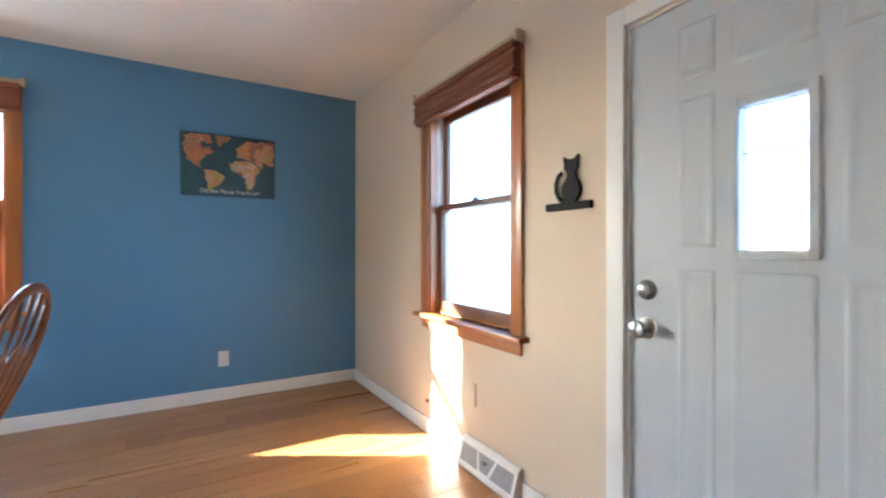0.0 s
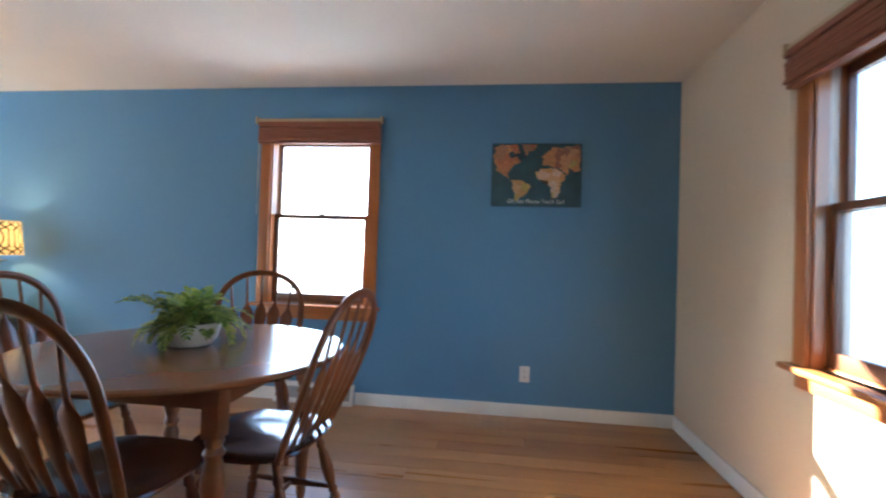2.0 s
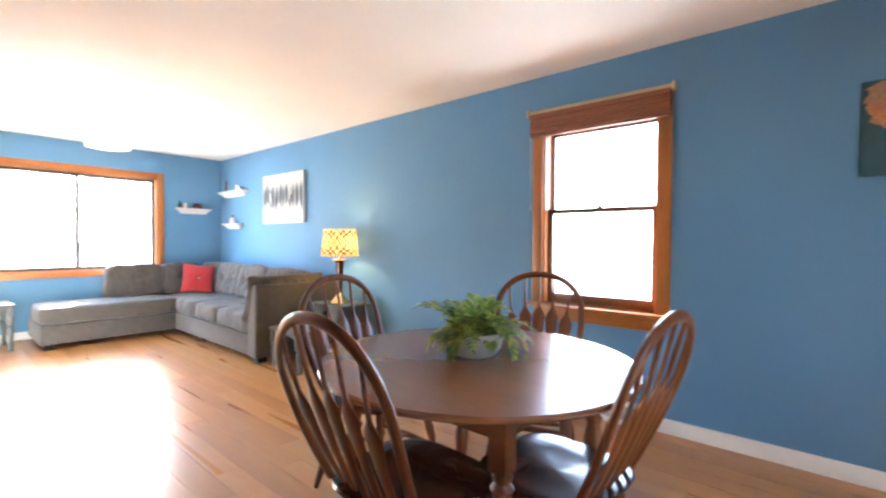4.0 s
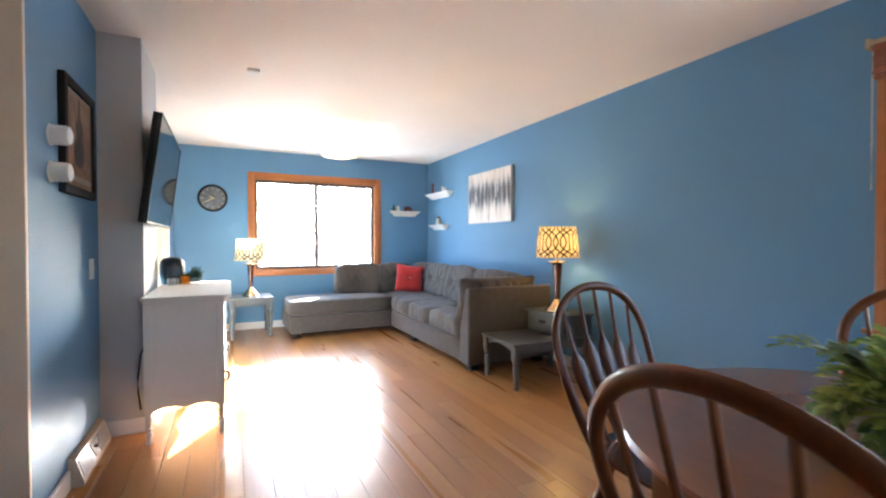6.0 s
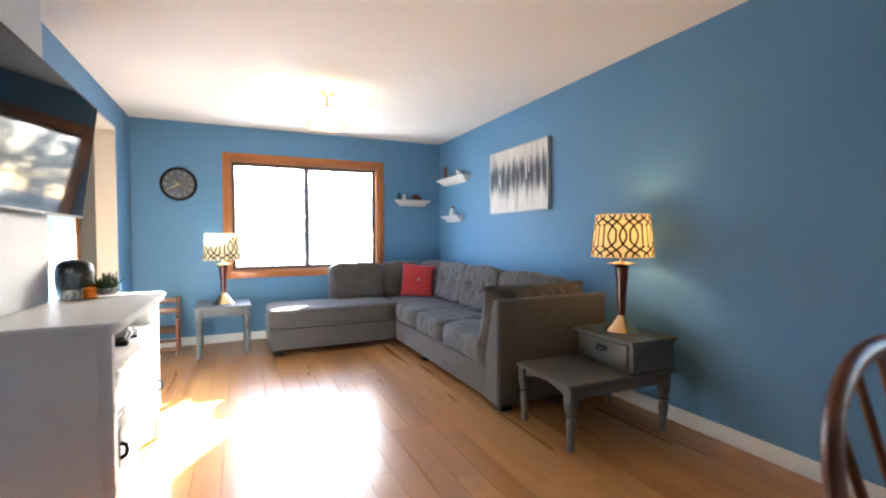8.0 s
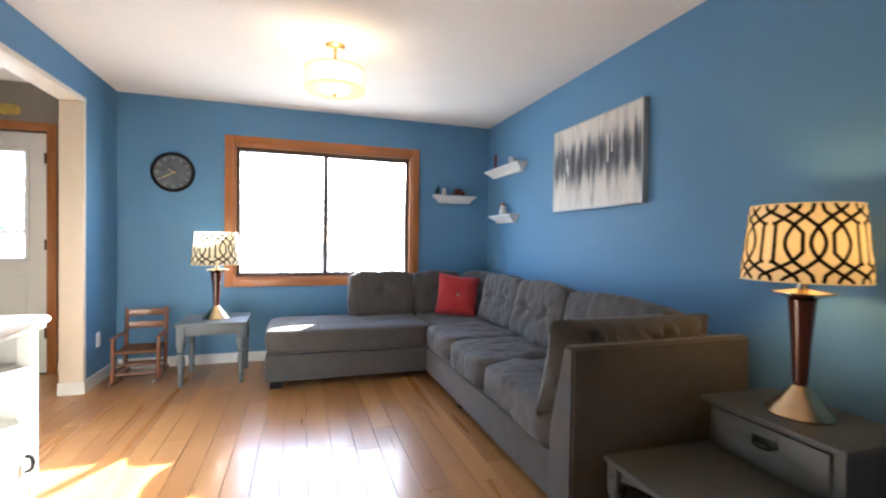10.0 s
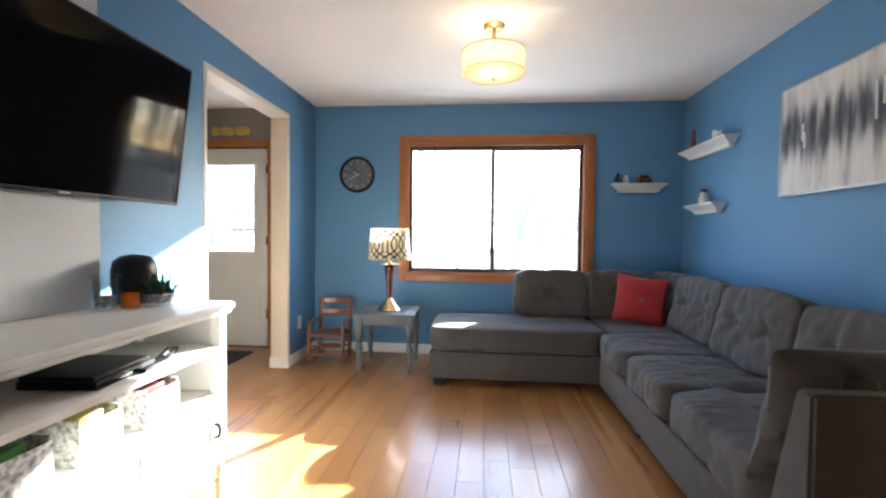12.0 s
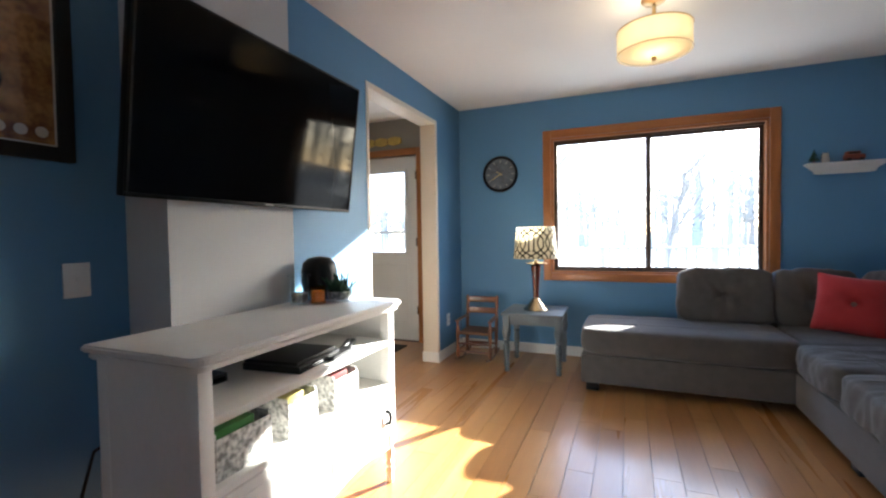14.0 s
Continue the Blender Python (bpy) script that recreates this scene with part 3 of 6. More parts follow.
def dining_chair():
    """A bow-back chair; it faces +y, its seat centred over the origin."""
    ch = thing("dining_chair", "brown wooden bow-back dining chair with arrow slats and dark seat", "chair", group="chairs round the table")
    bm = bmesh.new()
    n, rows = 36, []
    for r, z in ((0.0, 0.437), (0.6, 0.434), (0.88, 0.437), (0.985, 0.449), (1.0, 0.455), (0.985, 0.461), (0.93, 0.463), (0.6, 0.452), (0.3, 0.449), (0.0, 0.449)):
        row = []
        for k in range(n):
            a = 2 * math.pi * k / n
            c, s = math.cos(a), math.sin(a)
            px = 0.236 * math.copysign(abs(c) ** 0.62, c) * (1.0 + 0.07 * s)
            py = 0.218 * math.copysign(abs(s) ** 0.66, s)
            sag = -0.006 * math.cos(2 * a) * r if z > 0.444 else 0
            row.append(bm.verts.new((px * max(r, 0.01), py * max(r, 0.01), z + sag)))
        rows.append(row)
    for a, b in zip(rows, rows[1:]):
        for k in range(n):
            bm.faces.new((a[k], a[(k + 1) % n], b[(k + 1) % n], b[k]))
    bm.faces.new(list(reversed(rows[0])))
    bm.faces.new(rows[-1])
    part("seat", bm, SEAT_WOOD, ch, "dark glossy saddle seat")
    RISE, SIDE = 0.55, 0.34

    def bow(u):
        """Hoop from the seat: sides that swing out, then a round head; it leans back."""
        side = -1 if u < 0.5 else 1
        v = 2 * u if u < 0.5 else 2 - 2 * u
        if v < 0.45:
            h = SIDE * v / 0.45
            x = 0.247 - 0.050 * ((SIDE - h) / SIDE) ** 2
        else:
            a = math.pi / 2 * (v - 0.45) / 0.55
            x, h = 0.247 * math.cos(a) ** 0.92, SIDE + (RISE - SIDE) * math.sin(a)
        return (side * x, -0.165 - 0.34 * h - 0.02 * math.sin(math.pi * h / 0.6), 0.452 + h)
    part("bow", sweep([bow(k / 48) for k in range(49)], 0.0178, 0.0120, seg=12, up=(0, 1, 0)), CHAIR_WOOD, ch, "bent wooden bow")
    for k in range(5):
        x = (k - 2) * 0.063
        xt = x * 1.45
        best = min((bow(j / 400) for j in range(401)), key=lambda p: abs(p[0] - xt) - (0.0 if p[2] > 0.75 else -9))
        part("slat", arrow_slat(x, 0.45, 0.455, best[2] - 0.004, -0.172 + 0.004 * abs(k - 2), best[1]), CHAIR_WOOD, ch)
    feet = {}
    for sx in (-1, 1):
        for sy in (-1, 1):
            top, foot = (sx * 0.145, sy * 0.125, 0.438), (sx * 0.215, sy * (0.21 if sy > 0 else 0.235), 0.0)
            feet[sx, sy] = (Vector(foot), Vector(top))
            part("leg", turned(foot, top, LEG), CHAIR_WOOD, ch)
    at = lambda sx, sy, f: feet[sx, sy][0].lerp(feet[sx, sy][1], f)
    for sx in (-1, 1):
        part("side_stretcher", turned(at(sx, -1, 0.42), at(sx, 1, 0.42), STRETCH), CHAIR_WOOD, ch)
    part("cross_stretcher", turned(at(-1, -1, 0.42).lerp(at(-1, 1, 0.42), 0.5), at(1, -1, 0.42).lerp(at(1, 1, 0.42), 0.5), STRETCH), CHAIR_WOOD, ch)
    part("back_stretcher", turned(at(-1, -1, 0.34), at(1, -1, 0.34), STRETCH), CHAIR_WOOD, ch)
    return ch


CHAIRS = [(-2.112, -1.68, 86), (-2.43, -2.03, -2), (-3.085, -1.57, -87), (-2.63, -0.90, 203)]
chair = dining_chair()
chair.matrix_basis = pose(CHAIRS[0][0], CHAIRS[0][1], 0, 0, 0, CHAIRS[0][2])
for x, y, a in CHAIRS[1:]:
    copy_thing(chair, pose(x, y, 0, 0, 0, a))


# ---- dining table ----
TX, TY, TR = -2.48, -1.62, 0.60


def dining_table():
    t = thing("dining_table", "round polished brown wooden dining table with turned legs", "table", pose(TX, TY, 0))
    part("tabletop", lathe([(TR - 0.03, 0.722), (TR - 0.008, 0.726), (TR, 0.734), (TR, 0.742), (TR - 0.006, 0.749), (TR - 0.02, 0.75), (0.3, 0.75)], 96), TABLE_WOOD, t, "polished round top")
    s = 0.335
    for a in range(4):
        m = pose(0, 0, 0, 0, 0, 90 * a)
        bm = boxes((-s + 0.03, s - 0.03, s - 0.012, s + 0.010, 0.632, 0.721, 0.003))
        bmesh.ops.transform(bm, matrix=m, verts=bm.verts)
        part("apron", bm, WALNUT, t)
    prof = [(0.017, 0), (0.021, 0.03), (0.024, 0.12), (0.032, 0.30), (0.034, 0.36), (0.023, 0.40), (0.034, 0.43), (0.024, 0.46), (0.038, 0.54), (0.038, 0.60), (0.025, 0.68), (0.035, 0.71), (0.024, 0.735), (0.031, 0.76), (0.028, 0.78)]
    for sx in (-1, 1):
        for sy in (-1, 1):
            bm = turned((sx * s, sy * s, 0), (sx * s, sy * s, 0.70), prof, 18)
            box(bm, sx * s - 0.030, sx * s + 0.030, sy * s - 0.030, sy * s + 0.030, 0.545, 0.721, 0.004)
            part("leg", bm, WALNUT, t)


dining_table()


# ---- sectional sofa ----
def stitched(bm, w, d, cushion_ob, seed):
    """Lines of stitching that cross the top of a seat cushion."""
    tree = BVHTree.FromBMesh(bm)
    rng = random.Random(seed)

    def line(x0, y0, x1, y1):
        pts = []
        for k in range(15):
            x, y = x0 + (x1 - x0) * k / 14, y0 + (y1 - y0) * k / 14
            hit = tree.ray_cast(Vector((x + rng.uniform(-0.003, 0.003), y + rng.uniform(-0.003, 0.003), 0.5)), Vector((0, 0, -1)))[0]
            if hit:
                pts.append((hit.x, hit.y, hit.z))
        part("stitching", sweep(pts, 0.0060, 0.0042, seg=6), STITCH, cushion_ob)
    for f in (-0.17, 0.17):
        line(f * w, -d * 0.44, f * w * 1.05, d * 0.44)
    for y in (-d * 0.20, d * 0.12):
        line(-w * 0.45, y, w * 0.45, y + 0.01)
    bm.free()


STITCH = surface("sofa_stitching", (0.19, 0.175, 0.165), 0.95, vary=0.1, bump=0.3, grain=200, spec=0.2)


def sofa():
    s = thing("sectional_sofa", "charcoal grey fabric sectional sofa with a chaise and tufted cushions", "sofa")
    X0, X1, YF, YB = XW + 0.05, -5.545, -0.965, -0.05
    CX, CY = -7.70, -2.25
    zb, zs = 0.06, 0.27
    part("long_base", boxes((CX, X1 - 0.17, YF, YB - 0.06, zb, zs, 0.02)), SOFA, s)
    part("chaise_base", boxes((X0 + 0.04, CX, CY, YB - 0.06, zb, zs, 0.02)), SOFA, s)
    part("back_panel", boxes((X0 + 0.20, X1 - 0.17, YB - 0.20, YB, zb, 0.72, 0.04)), SOFA, s)
    part("chaise_back_panel", boxes((X0, X0 + 0.20, -1.54, YB, zb, 0.72, 0.04)), SOFA, s)
    arm = plate([(X1 - 0.17, zb), (X1, zb), (X1, 0.76), (X1 - 0.065, 0.76), (X1 - 0.17, 0.37)], YB - YF + 0.02, pose(0, YF - 0.02, 0))
    bmesh.ops.bevel(arm, geom=arm.edges[:], offset=0.010, segments=3, affect="EDGES")
    part("arm", arm, SOFA, s, "upholstered end arm")
    # seat cushions
    seats = [(CX - 0.02, -7.10), (-7.10, -6.50), (-6.50, X1 - 0.17)]
    for k, (a, b) in enumerate(seats):
        bm = cushion(b - a - 0.004, 0.80, 0.205, 0.13, k + 1, 0.017, cuts=34, square=10.0)
        stitched(bm, b - a, 0.80, part("seat_cushion", bm.copy(), SOFA, s, at=pose((a + b) / 2, YF + 0.375, zs + 0.098)), k)
    bm = cushion(CX - X0 - 0.17, 1.36, 0.205, 0.12, 9, 0.007, square=11.0)
    ch = part("chaise_cushion", bm.copy(), SOFA, s, at=pose((X0 + 0.19 + CX) / 2 + 0.015, CY + 0.665, zs + 0.098), label="long chaise cushion")
    stitched(bm, CX - X0 - 0.17, 1.36, ch, 7)
    part("corner_seat_cushion", cushion(CX - X0 - 0.17, 0.70, 0.205, 0.16, 12, 0.006), SOFA, s, at=pose((X0 + 0.19 + CX) / 2, -0.56, zs + 0.094))
    # back cushions with two tufts each
    def back(w, m, seed, d=0.19, h=0.44, tufts=2):
        bm = cushion(w, d, h, 0.15, seed, 0.019, cuts=34, square=10.0)
        for t in range(tufts):
            tx = (t - (tufts - 1) / 2) * w * 0.42
            for v in bm.verts:
                if v.co.y < 0:
                    r = math.hypot(v.co.x - tx, v.co.z - 0.01)
                    v.co.y += 0.035 * math.exp(-(r / 0.045) ** 2)
                    v.co.y += 0.006 * math.sin(5 * math.atan2(v.co.z - 0.01, v.co.x - tx) + seed * 1.7 + t * 2.3 + 2.5 * noise.noise(v.co * 9)) * math.exp(-((r - 0.08) / 0.06) ** 2)
        c = part("back_cushion", bm, SOFA, s, at=m)
        for t in range(tufts):
            tx = (t - (tufts - 1) / 2) * w * 0.42
            part("tuft_button", lathe([(0.016, 0), (0.015, 0.006), (0.008, 0.01)], 10, (tx, -d / 2 + 0.034, 0.01), pose(0, 0, 0, 90)), SOFA, c)
    z = 0.655
    for k, (a, b) in enumerate([(-7.86, -7.20), (-7.20, -6.52), (-6.52, -5.66)]):
        back(b - a - 0.01, pose((a + b) / 2, -0.315 - 0.012 * k, z + 0.012 - 0.002 * k, -13, 0, 0), 20 + k)
    back(0.46, pose(-8.16, -0.28, z, -12, 0, 24), 26, tufts=1)
    back(0.64, pose(-8.33, -1.245, z, -12, 0, 90), 27, tufts=1)
    back(0.50, pose(-8.35, -0.68, z - 0.002, -10, 0, 90), 28, tufts=1)
    part("arm_cushion", pillow(0.88, 0.48, 0.24, 3, 0.0, 44, 14.0, 0.062), SOFA, s, "loose pillow leaning on the arm", at=pose(-5.735, -0.575, 0.622, -15, 0, -90) @ pose(0, 0, 0, 90))
    for x, y in ((X1 - 0.10, YF + 0.08), (X1 - 0.10, YB - 0.10), (CX - 0.08, CY + 0.08), (X0 + 0.10, CY + 0.08), (X0 + 0.10, YB - 0.10), (-7.0, YF + 0.08)):
        part("foot", boxes((x - 0.045, x + 0.045, y - 0.045, y + 0.045, 0, zb + 0.001, 0.004)), BLACK, s)


sofa()


def throw_pillow():
    p = thing("throw_pillow", "square red throw pillow with a centre button on the sofa", "pillow", pose(-8.05, -0.56, 0.655, 74, 0, 76) @ pose(0, 0, 0, 0, 0, -7))
    part("cover", pillow(0.40, 0.40, 0.15, 0, 0.028), RED, p)
    part("button", lathe([(0.02, 0.045), (0.02, 0.052), (0.012, 0.06)], 14), METAL, p, "grey button")


throw_pillow()


# ---- tables ----
TURN_LEG = [(0.012, 0), (0.017, 0.03), (0.013, 0.08), (0.018, 0.13), (0.014, 0.18), (0.021, 0.42), (0.015, 0.52), (0.024, 0.55), (0.016, 0.58), (0.025, 0.66), (0.027, 0.74), (0.017, 0.82), (0.024, 0.85), (0.019, 0.88)]


def turned_leg(x, y, h, material, parent, r=0.029):
    bm = turned((x, y, 0), (x, y, h), [(a * 1.4, b) for a, b in TURN_LEG], 14)
    box(bm, x - r, x + r, y - r, y + r, h * 0.74, h, 0.003)
    return part("leg", bm, material, parent)


def step_table():
    t = thing("step_end_table", "grey painted two-tier end table with a drawer beside the sofa", "end table", pose(-5.19, -0.505, 0, 0, 0, -2))
    w, y0, y1 = 0.228, -0.375, 0.405
    part("lower_top", boxes((-w - 0.03, w + 0.03, y0 - 0.03, y1, 0.352, 0.374, 0.007)), GREY_TABLE, t, "lower tabletop")
    wave = [(-w + 0.02, 0.352), (w - 0.02, 0.352), (w - 0.02, 0.29)] + [(w - 0.03 - k * (2 * w - 0.06) / 16, 0.295 + 0.035 * math.sin(math.pi * k / 16)) for k in range(1, 16)] + [(-w + 0.02, 0.29)]
    part("front_apron", plate(wave, 0.018, pose(0, y0 + 0.005, 0)), GREY_TABLE, t)
    part("back_apron", boxes((-w + 0.02, w - 0.02, y1 - 0.03, y1 - 0.012, 0.285, 0.352, 0.002)), GREY_TABLE, t)
    for x in (-w, w):
        part("side_apron", boxes((x - 0.009, x + 0.009, y0 + 0.03, y1 - 0.03, 0.285, 0.352, 0.002)), GREY_TABLE, t)
        for y in (y0 + 0.015, y1 - 0.075):
            turned_leg(x, y, 0.352, GREY_TABLE, t)
    part("drawer_box", boxes((-w - 0.01, w + 0.01, 0.075, y1 - 0.002, 0.374, 0.545, 0.004)), GREY_TABLE, t)
    d = part("drawer_front", boxes((-w + 0.025, w - 0.025, 0.062, 0.075, 0.392, 0.532, 0.006)), GREY_TABLE, t)
    part("pull_plate", boxes((-0.045, 0.045, 0.056, 0.062, 0.472, 0.496, 0.003)), BLACK, d, "dark metal pull")
    part("pull_bail", sweep([(-0.034, 0.054, 0.482), (-0.03, 0.044, 0.468), (0, 0.04, 0.462), (0.03, 0.044, 0.468), (0.034, 0.054, 0.482)], 0.004, seg=8), BLACK, d)
    part("upper_top", boxes((-w - 0.03, w + 0.03, 0.045, y1 + 0.01, 0.545, 0.566, 0.007)), GREY_TABLE, t, "upper tabletop")


step_table()


def side_table():
    t = thing("side_table", "blue-grey painted square side table with turned legs under the window", "side table", pose(-8.19, -2.67, 0, 0, 0, 2))
    w = 0.215
    part("tabletop", boxes((-w - 0.05, w + 0.05, -w - 0.04, w + 0.04, 0.478, 0.502, 0.008)), BLUEGREY_TABLE, t)
    for x in (-w, w):
        part("side_apron", boxes((x - 0.009, x + 0.009, -w + 0.024, w - 0.024, 0.40, 0.478, 0.002)), BLUEGREY_TABLE, t)
        part("end_apron", boxes((-w + 0.024, w - 0.024, x - 0.009, x + 0.009, 0.40, 0.478, 0.002)), BLUEGREY_TABLE, t)
        for y in (-w, w):
            turned_leg(x, y, 0.478, BLUEGREY_TABLE, t)


side_table()


# ---- table lamps ----
SHADE = shade_material("ivory_shade_cloth", (0.80, 0.74, 0.62), (0.70, 0.66, 0.54))
DRUM = shade_material("cream_drum_cloth", (0.80, 0.74, 0.62), (0.90, 0.84, 0.68))
COPPER = surface("satin_gold_metal", (0.66, 0.50, 0.31), 0.2, metal=1.0, vary=0.06, bump=0.03)
CHERRY = surface("dark_cherry_wood", (0.10, 0.022, 0.012), 0.22, vary=0.15, scale=5, bump=0.03, coat=0.4)
PATTERN = surface("black_trellis_print", (0.006, 0.005, 0.005), 0.9, spec=0.1, vary=0.05, bump=0.1, grain=300)


def trellis(r0, r1, z0, z1):
    """Trellis print: interlaced waves, ovals and paired bars as thin strips just off the shade."""
    bm = bmesh.new()
    count, lw = 4, 0.0060
    per = 1.0 / count

    def put(u, v):
        r = r0 + (r1 - r0) * v + 0.0016
        a = 2 * math.pi * u
        return Vector((r * math.cos(a), r * math.sin(a), z0 + (z1 - z0) * v))

    def strip(pts):
        ring = []
        rm = (r0 + r1) / 2 * 2 * math.pi
        hh = z1 - z0
        for i, (u, v) in enumerate(pts):
            p, q = pts[max(i - 1, 0)], pts[min(i + 1, len(pts) - 1)]
            d = Vector(((q[0] - p[0]) * rm, (q[1] - p[1]) * hh)).normalized()
            nx, ny = -d.y * lw / rm, d.x * lw / hh
            ring.append((bm.verts.new(put(u + nx, min(max(v + ny, 0.004), 0.996))), bm.verts.new(put(u - nx, min(max(v - ny, 0.004), 0.996)))))
        for a, b in zip(ring, ring[1:]):
            bm.faces.new((a[0], b[0], b[1], a[1]))
    def run(c, f, pts, flip):
        strip([(c + f * per * u, 1 - v if flip else v) for u, v in pts])
    for k in range(count):
        c = k * per
        for f in (1, -1):
            strip([(c + f * per * 0.075, v) for v in (0.25, 0.5, 0.75)])
            strip([(c + f * per * (0.27 - 0.085 * math.sin(math.pi * j / 12)), 0.27 + 0.46 * j / 12) for j in range(13)])
            strip([(c + f * per * u, v) for u, v in ((0.27, 0.73), (0.355, 0.62), (0.355, 0.38), (0.27, 0.27))])
            strip([(c + per * 0.5 + f * per * 0.07 * math.sin(math.pi * j / 10), 0.30 + 0.40 * j / 10) for j in range(11)])
            for flip in (False, True):
                run(c, f, [(0.0, 0.90), (0.14, 0.82), (0.27, 0.73), (0.355, 0.62)], flip)
                run(c, f, [(0.03, 0.75), (0.075, 0.75), (0.17, 0.82), (0.30, 0.93), (0.33, 0.995)], flip)
                run(c, f, [(0.5, 0.70), (0.40, 0.80), (0.27, 0.90), (0.20, 0.95), (0.17, 0.995)], flip)
                run(c, f, [(0.27, 0.73), (0.36, 0.82), (0.44, 0.90), (0.46, 0.995)], flip)
                run(c, f, [(0.0, 0.90), (0.05, 0.93), (0.07, 0.995)], flip)
    return bm


def table_lamp(label, m, h, watts, tone):
    """Lamp on a flared foot with a tapered wooden stem and a printed drum shade; h is the shade's foot above the base."""
    lamp = thing("table_lamp", label, "table lamp", m, group="pair of table lamps")
    part("base", lathe([(0.105, 0), (0.108, 0.006), (0.10, 0.014), (0.062, 0.055), (0.032, 0.095), (0.024, 0.105)], 12), COPPER, lamp, "faceted satin metal foot", smooth=35)
    part("stem", lathe([(0.022, 0.104), (0.024, 0.12), (0.03, 0.25), (0.042, h - 0.075), (0.043, h - 0.068)], 20), CHERRY, lamp, "tapered cherry wood stem")
    part("collar", lathe([(0.04, h - 0.068), (0.075, h - 0.05), (0.094, h - 0.044), (0.094, h - 0.040), (0.06, h - 0.036), (0.018, h - 0.03), (0.018, h + 0.02)], 24), COPPER, lamp)
    r0, r1, sh = 0.189, 0.162, 0.268
    bm = bmesh.new()
    n = 48
    rings = [[bm.verts.new((r * math.cos(2 * math.pi * k / n), r * math.sin(2 * math.pi * k / n), z)) for k in range(n)] for r, z in ((r0, h), (r1, h + sh), (r1 - 0.003, h + sh), (r0 - 0.003, h))]
    for a, b in zip(rings, rings[1:] + rings[:1]):
        for k in range(n):
            bm.faces.new((a[k], a[(k + 1) % n], b[(k + 1) % n], b[k]))
    shade = part("shade", bm, SHADE, lamp, "ivory drum shade with a black trellis print")
    part("print", trellis(r0, r1, h + 0.002, h + sh - 0.002), PATTERN, shade)
    part("harp", boxes((-r1 + 0.004, r1 - 0.004, -0.002, 0.002, h + sh - 0.03, h + sh - 0.026), (-0.004, 0.004, -0.004, 0.004, h + 0.02, h + sh - 0.03)), METAL, lamp)
    bulb = new("bulb", bpy.data.lights.new("bulb", "POINT"))
    bulb.data.energy, bulb.data.color, bulb.data.shadow_soft_size = watts, tone, 0.035
    bulb.parent, bulb.location = lamp, (0, 0.03, h + 0.13)
    return lamp


table_lamp("lit table lamp with a trellis-print shade on the grey end table", pose(-5.185, -0.28, 0.566), 0.480, 0.33, (1.0, 0.57, 0.19))
table_lamp("lit table lamp with a trellis-print shade on the side table", pose(-8.17, -2.665, 0.502), 0.45, 0.08, (1.0, 0.92, 0.80))


def ceiling_light():
    c = thing("ceiling_light", "semi-flush ceiling light with a cream fabric drum shade, lit", "ceiling light", pose(-7.06, -1.79, 0))
    part("canopy", lathe([(0.065, H), (0.065, H - 0.012), (0.05, H - 0.024), (0.012, H - 0.03)], 24), BRASS, c)
    part("stem", lathe([(0.010, H - 0.02), (0.010, H - 0.14), (0.02, H - 0.15), (0.02, H - 0.16)], 12), BRASS, c)
    n, r, za, zb = 48, 0.19, 2.145, 2.275
    bm = bmesh.new()
    rings = [[bm.verts.new((q * math.cos(2 * math.pi * k / n), q * math.sin(2 * math.pi * k / n), z)) for k in range(n)] for q, z in ((r, za), (r, zb), (r - 0.003, zb), (r - 0.003, za))]
    for a, b in zip(rings, rings[1:] + rings[:1]):
        for k in range(n):
            bm.faces.new((a[k], a[(k + 1) % n], b[(k + 1) % n], b[k]))
    part("shade", bm, DRUM, c, "cream fabric drum")
    for z in (za - 0.002, zb - 0.006):
        part("trim_ring", sweep([((r + 0.001) * math.cos(2 * math.pi * k / 48), (r + 0.001) * math.sin(2 * math.pi * k / 48), z + 0.004) for k in range(49)], 0.003, seg=6), BRASS, c)
    part("diffuser", lathe([(r - 0.006, za + 0.004), (r - 0.03, za - 0.006), (0.10, za - 0.018), (0.02, za - 0.022)], 48), DIFFUSER, c, "frosted diffuser")
    part("finial", lathe([(0.012, za - 0.022), (0.014, za - 0.03), (0.008, za - 0.038), (0.004, za - 0.042)], 14), BRASS, c)
    bulb = new("bulb", bpy.data.lights.new("bulb", "POINT"))
    bulb.data.energy, bulb.data.color, bulb.data.shadow_soft_size = 0.24, (1.0, 0.82, 0.60), 0.04
    bulb.parent, bulb.location = c, (0.06, 0, 2.215)


BRASS = surface("brushed_brass", (0.62, 0.42, 0.20), 0.3, metal=1.0, vary=0.06, bump=0.02)
DIFFUSER = shade_material("frosted_diffuser", (0.85, 0.80, 0.70), (0.9, 0.82, 0.62))
ceiling_light()


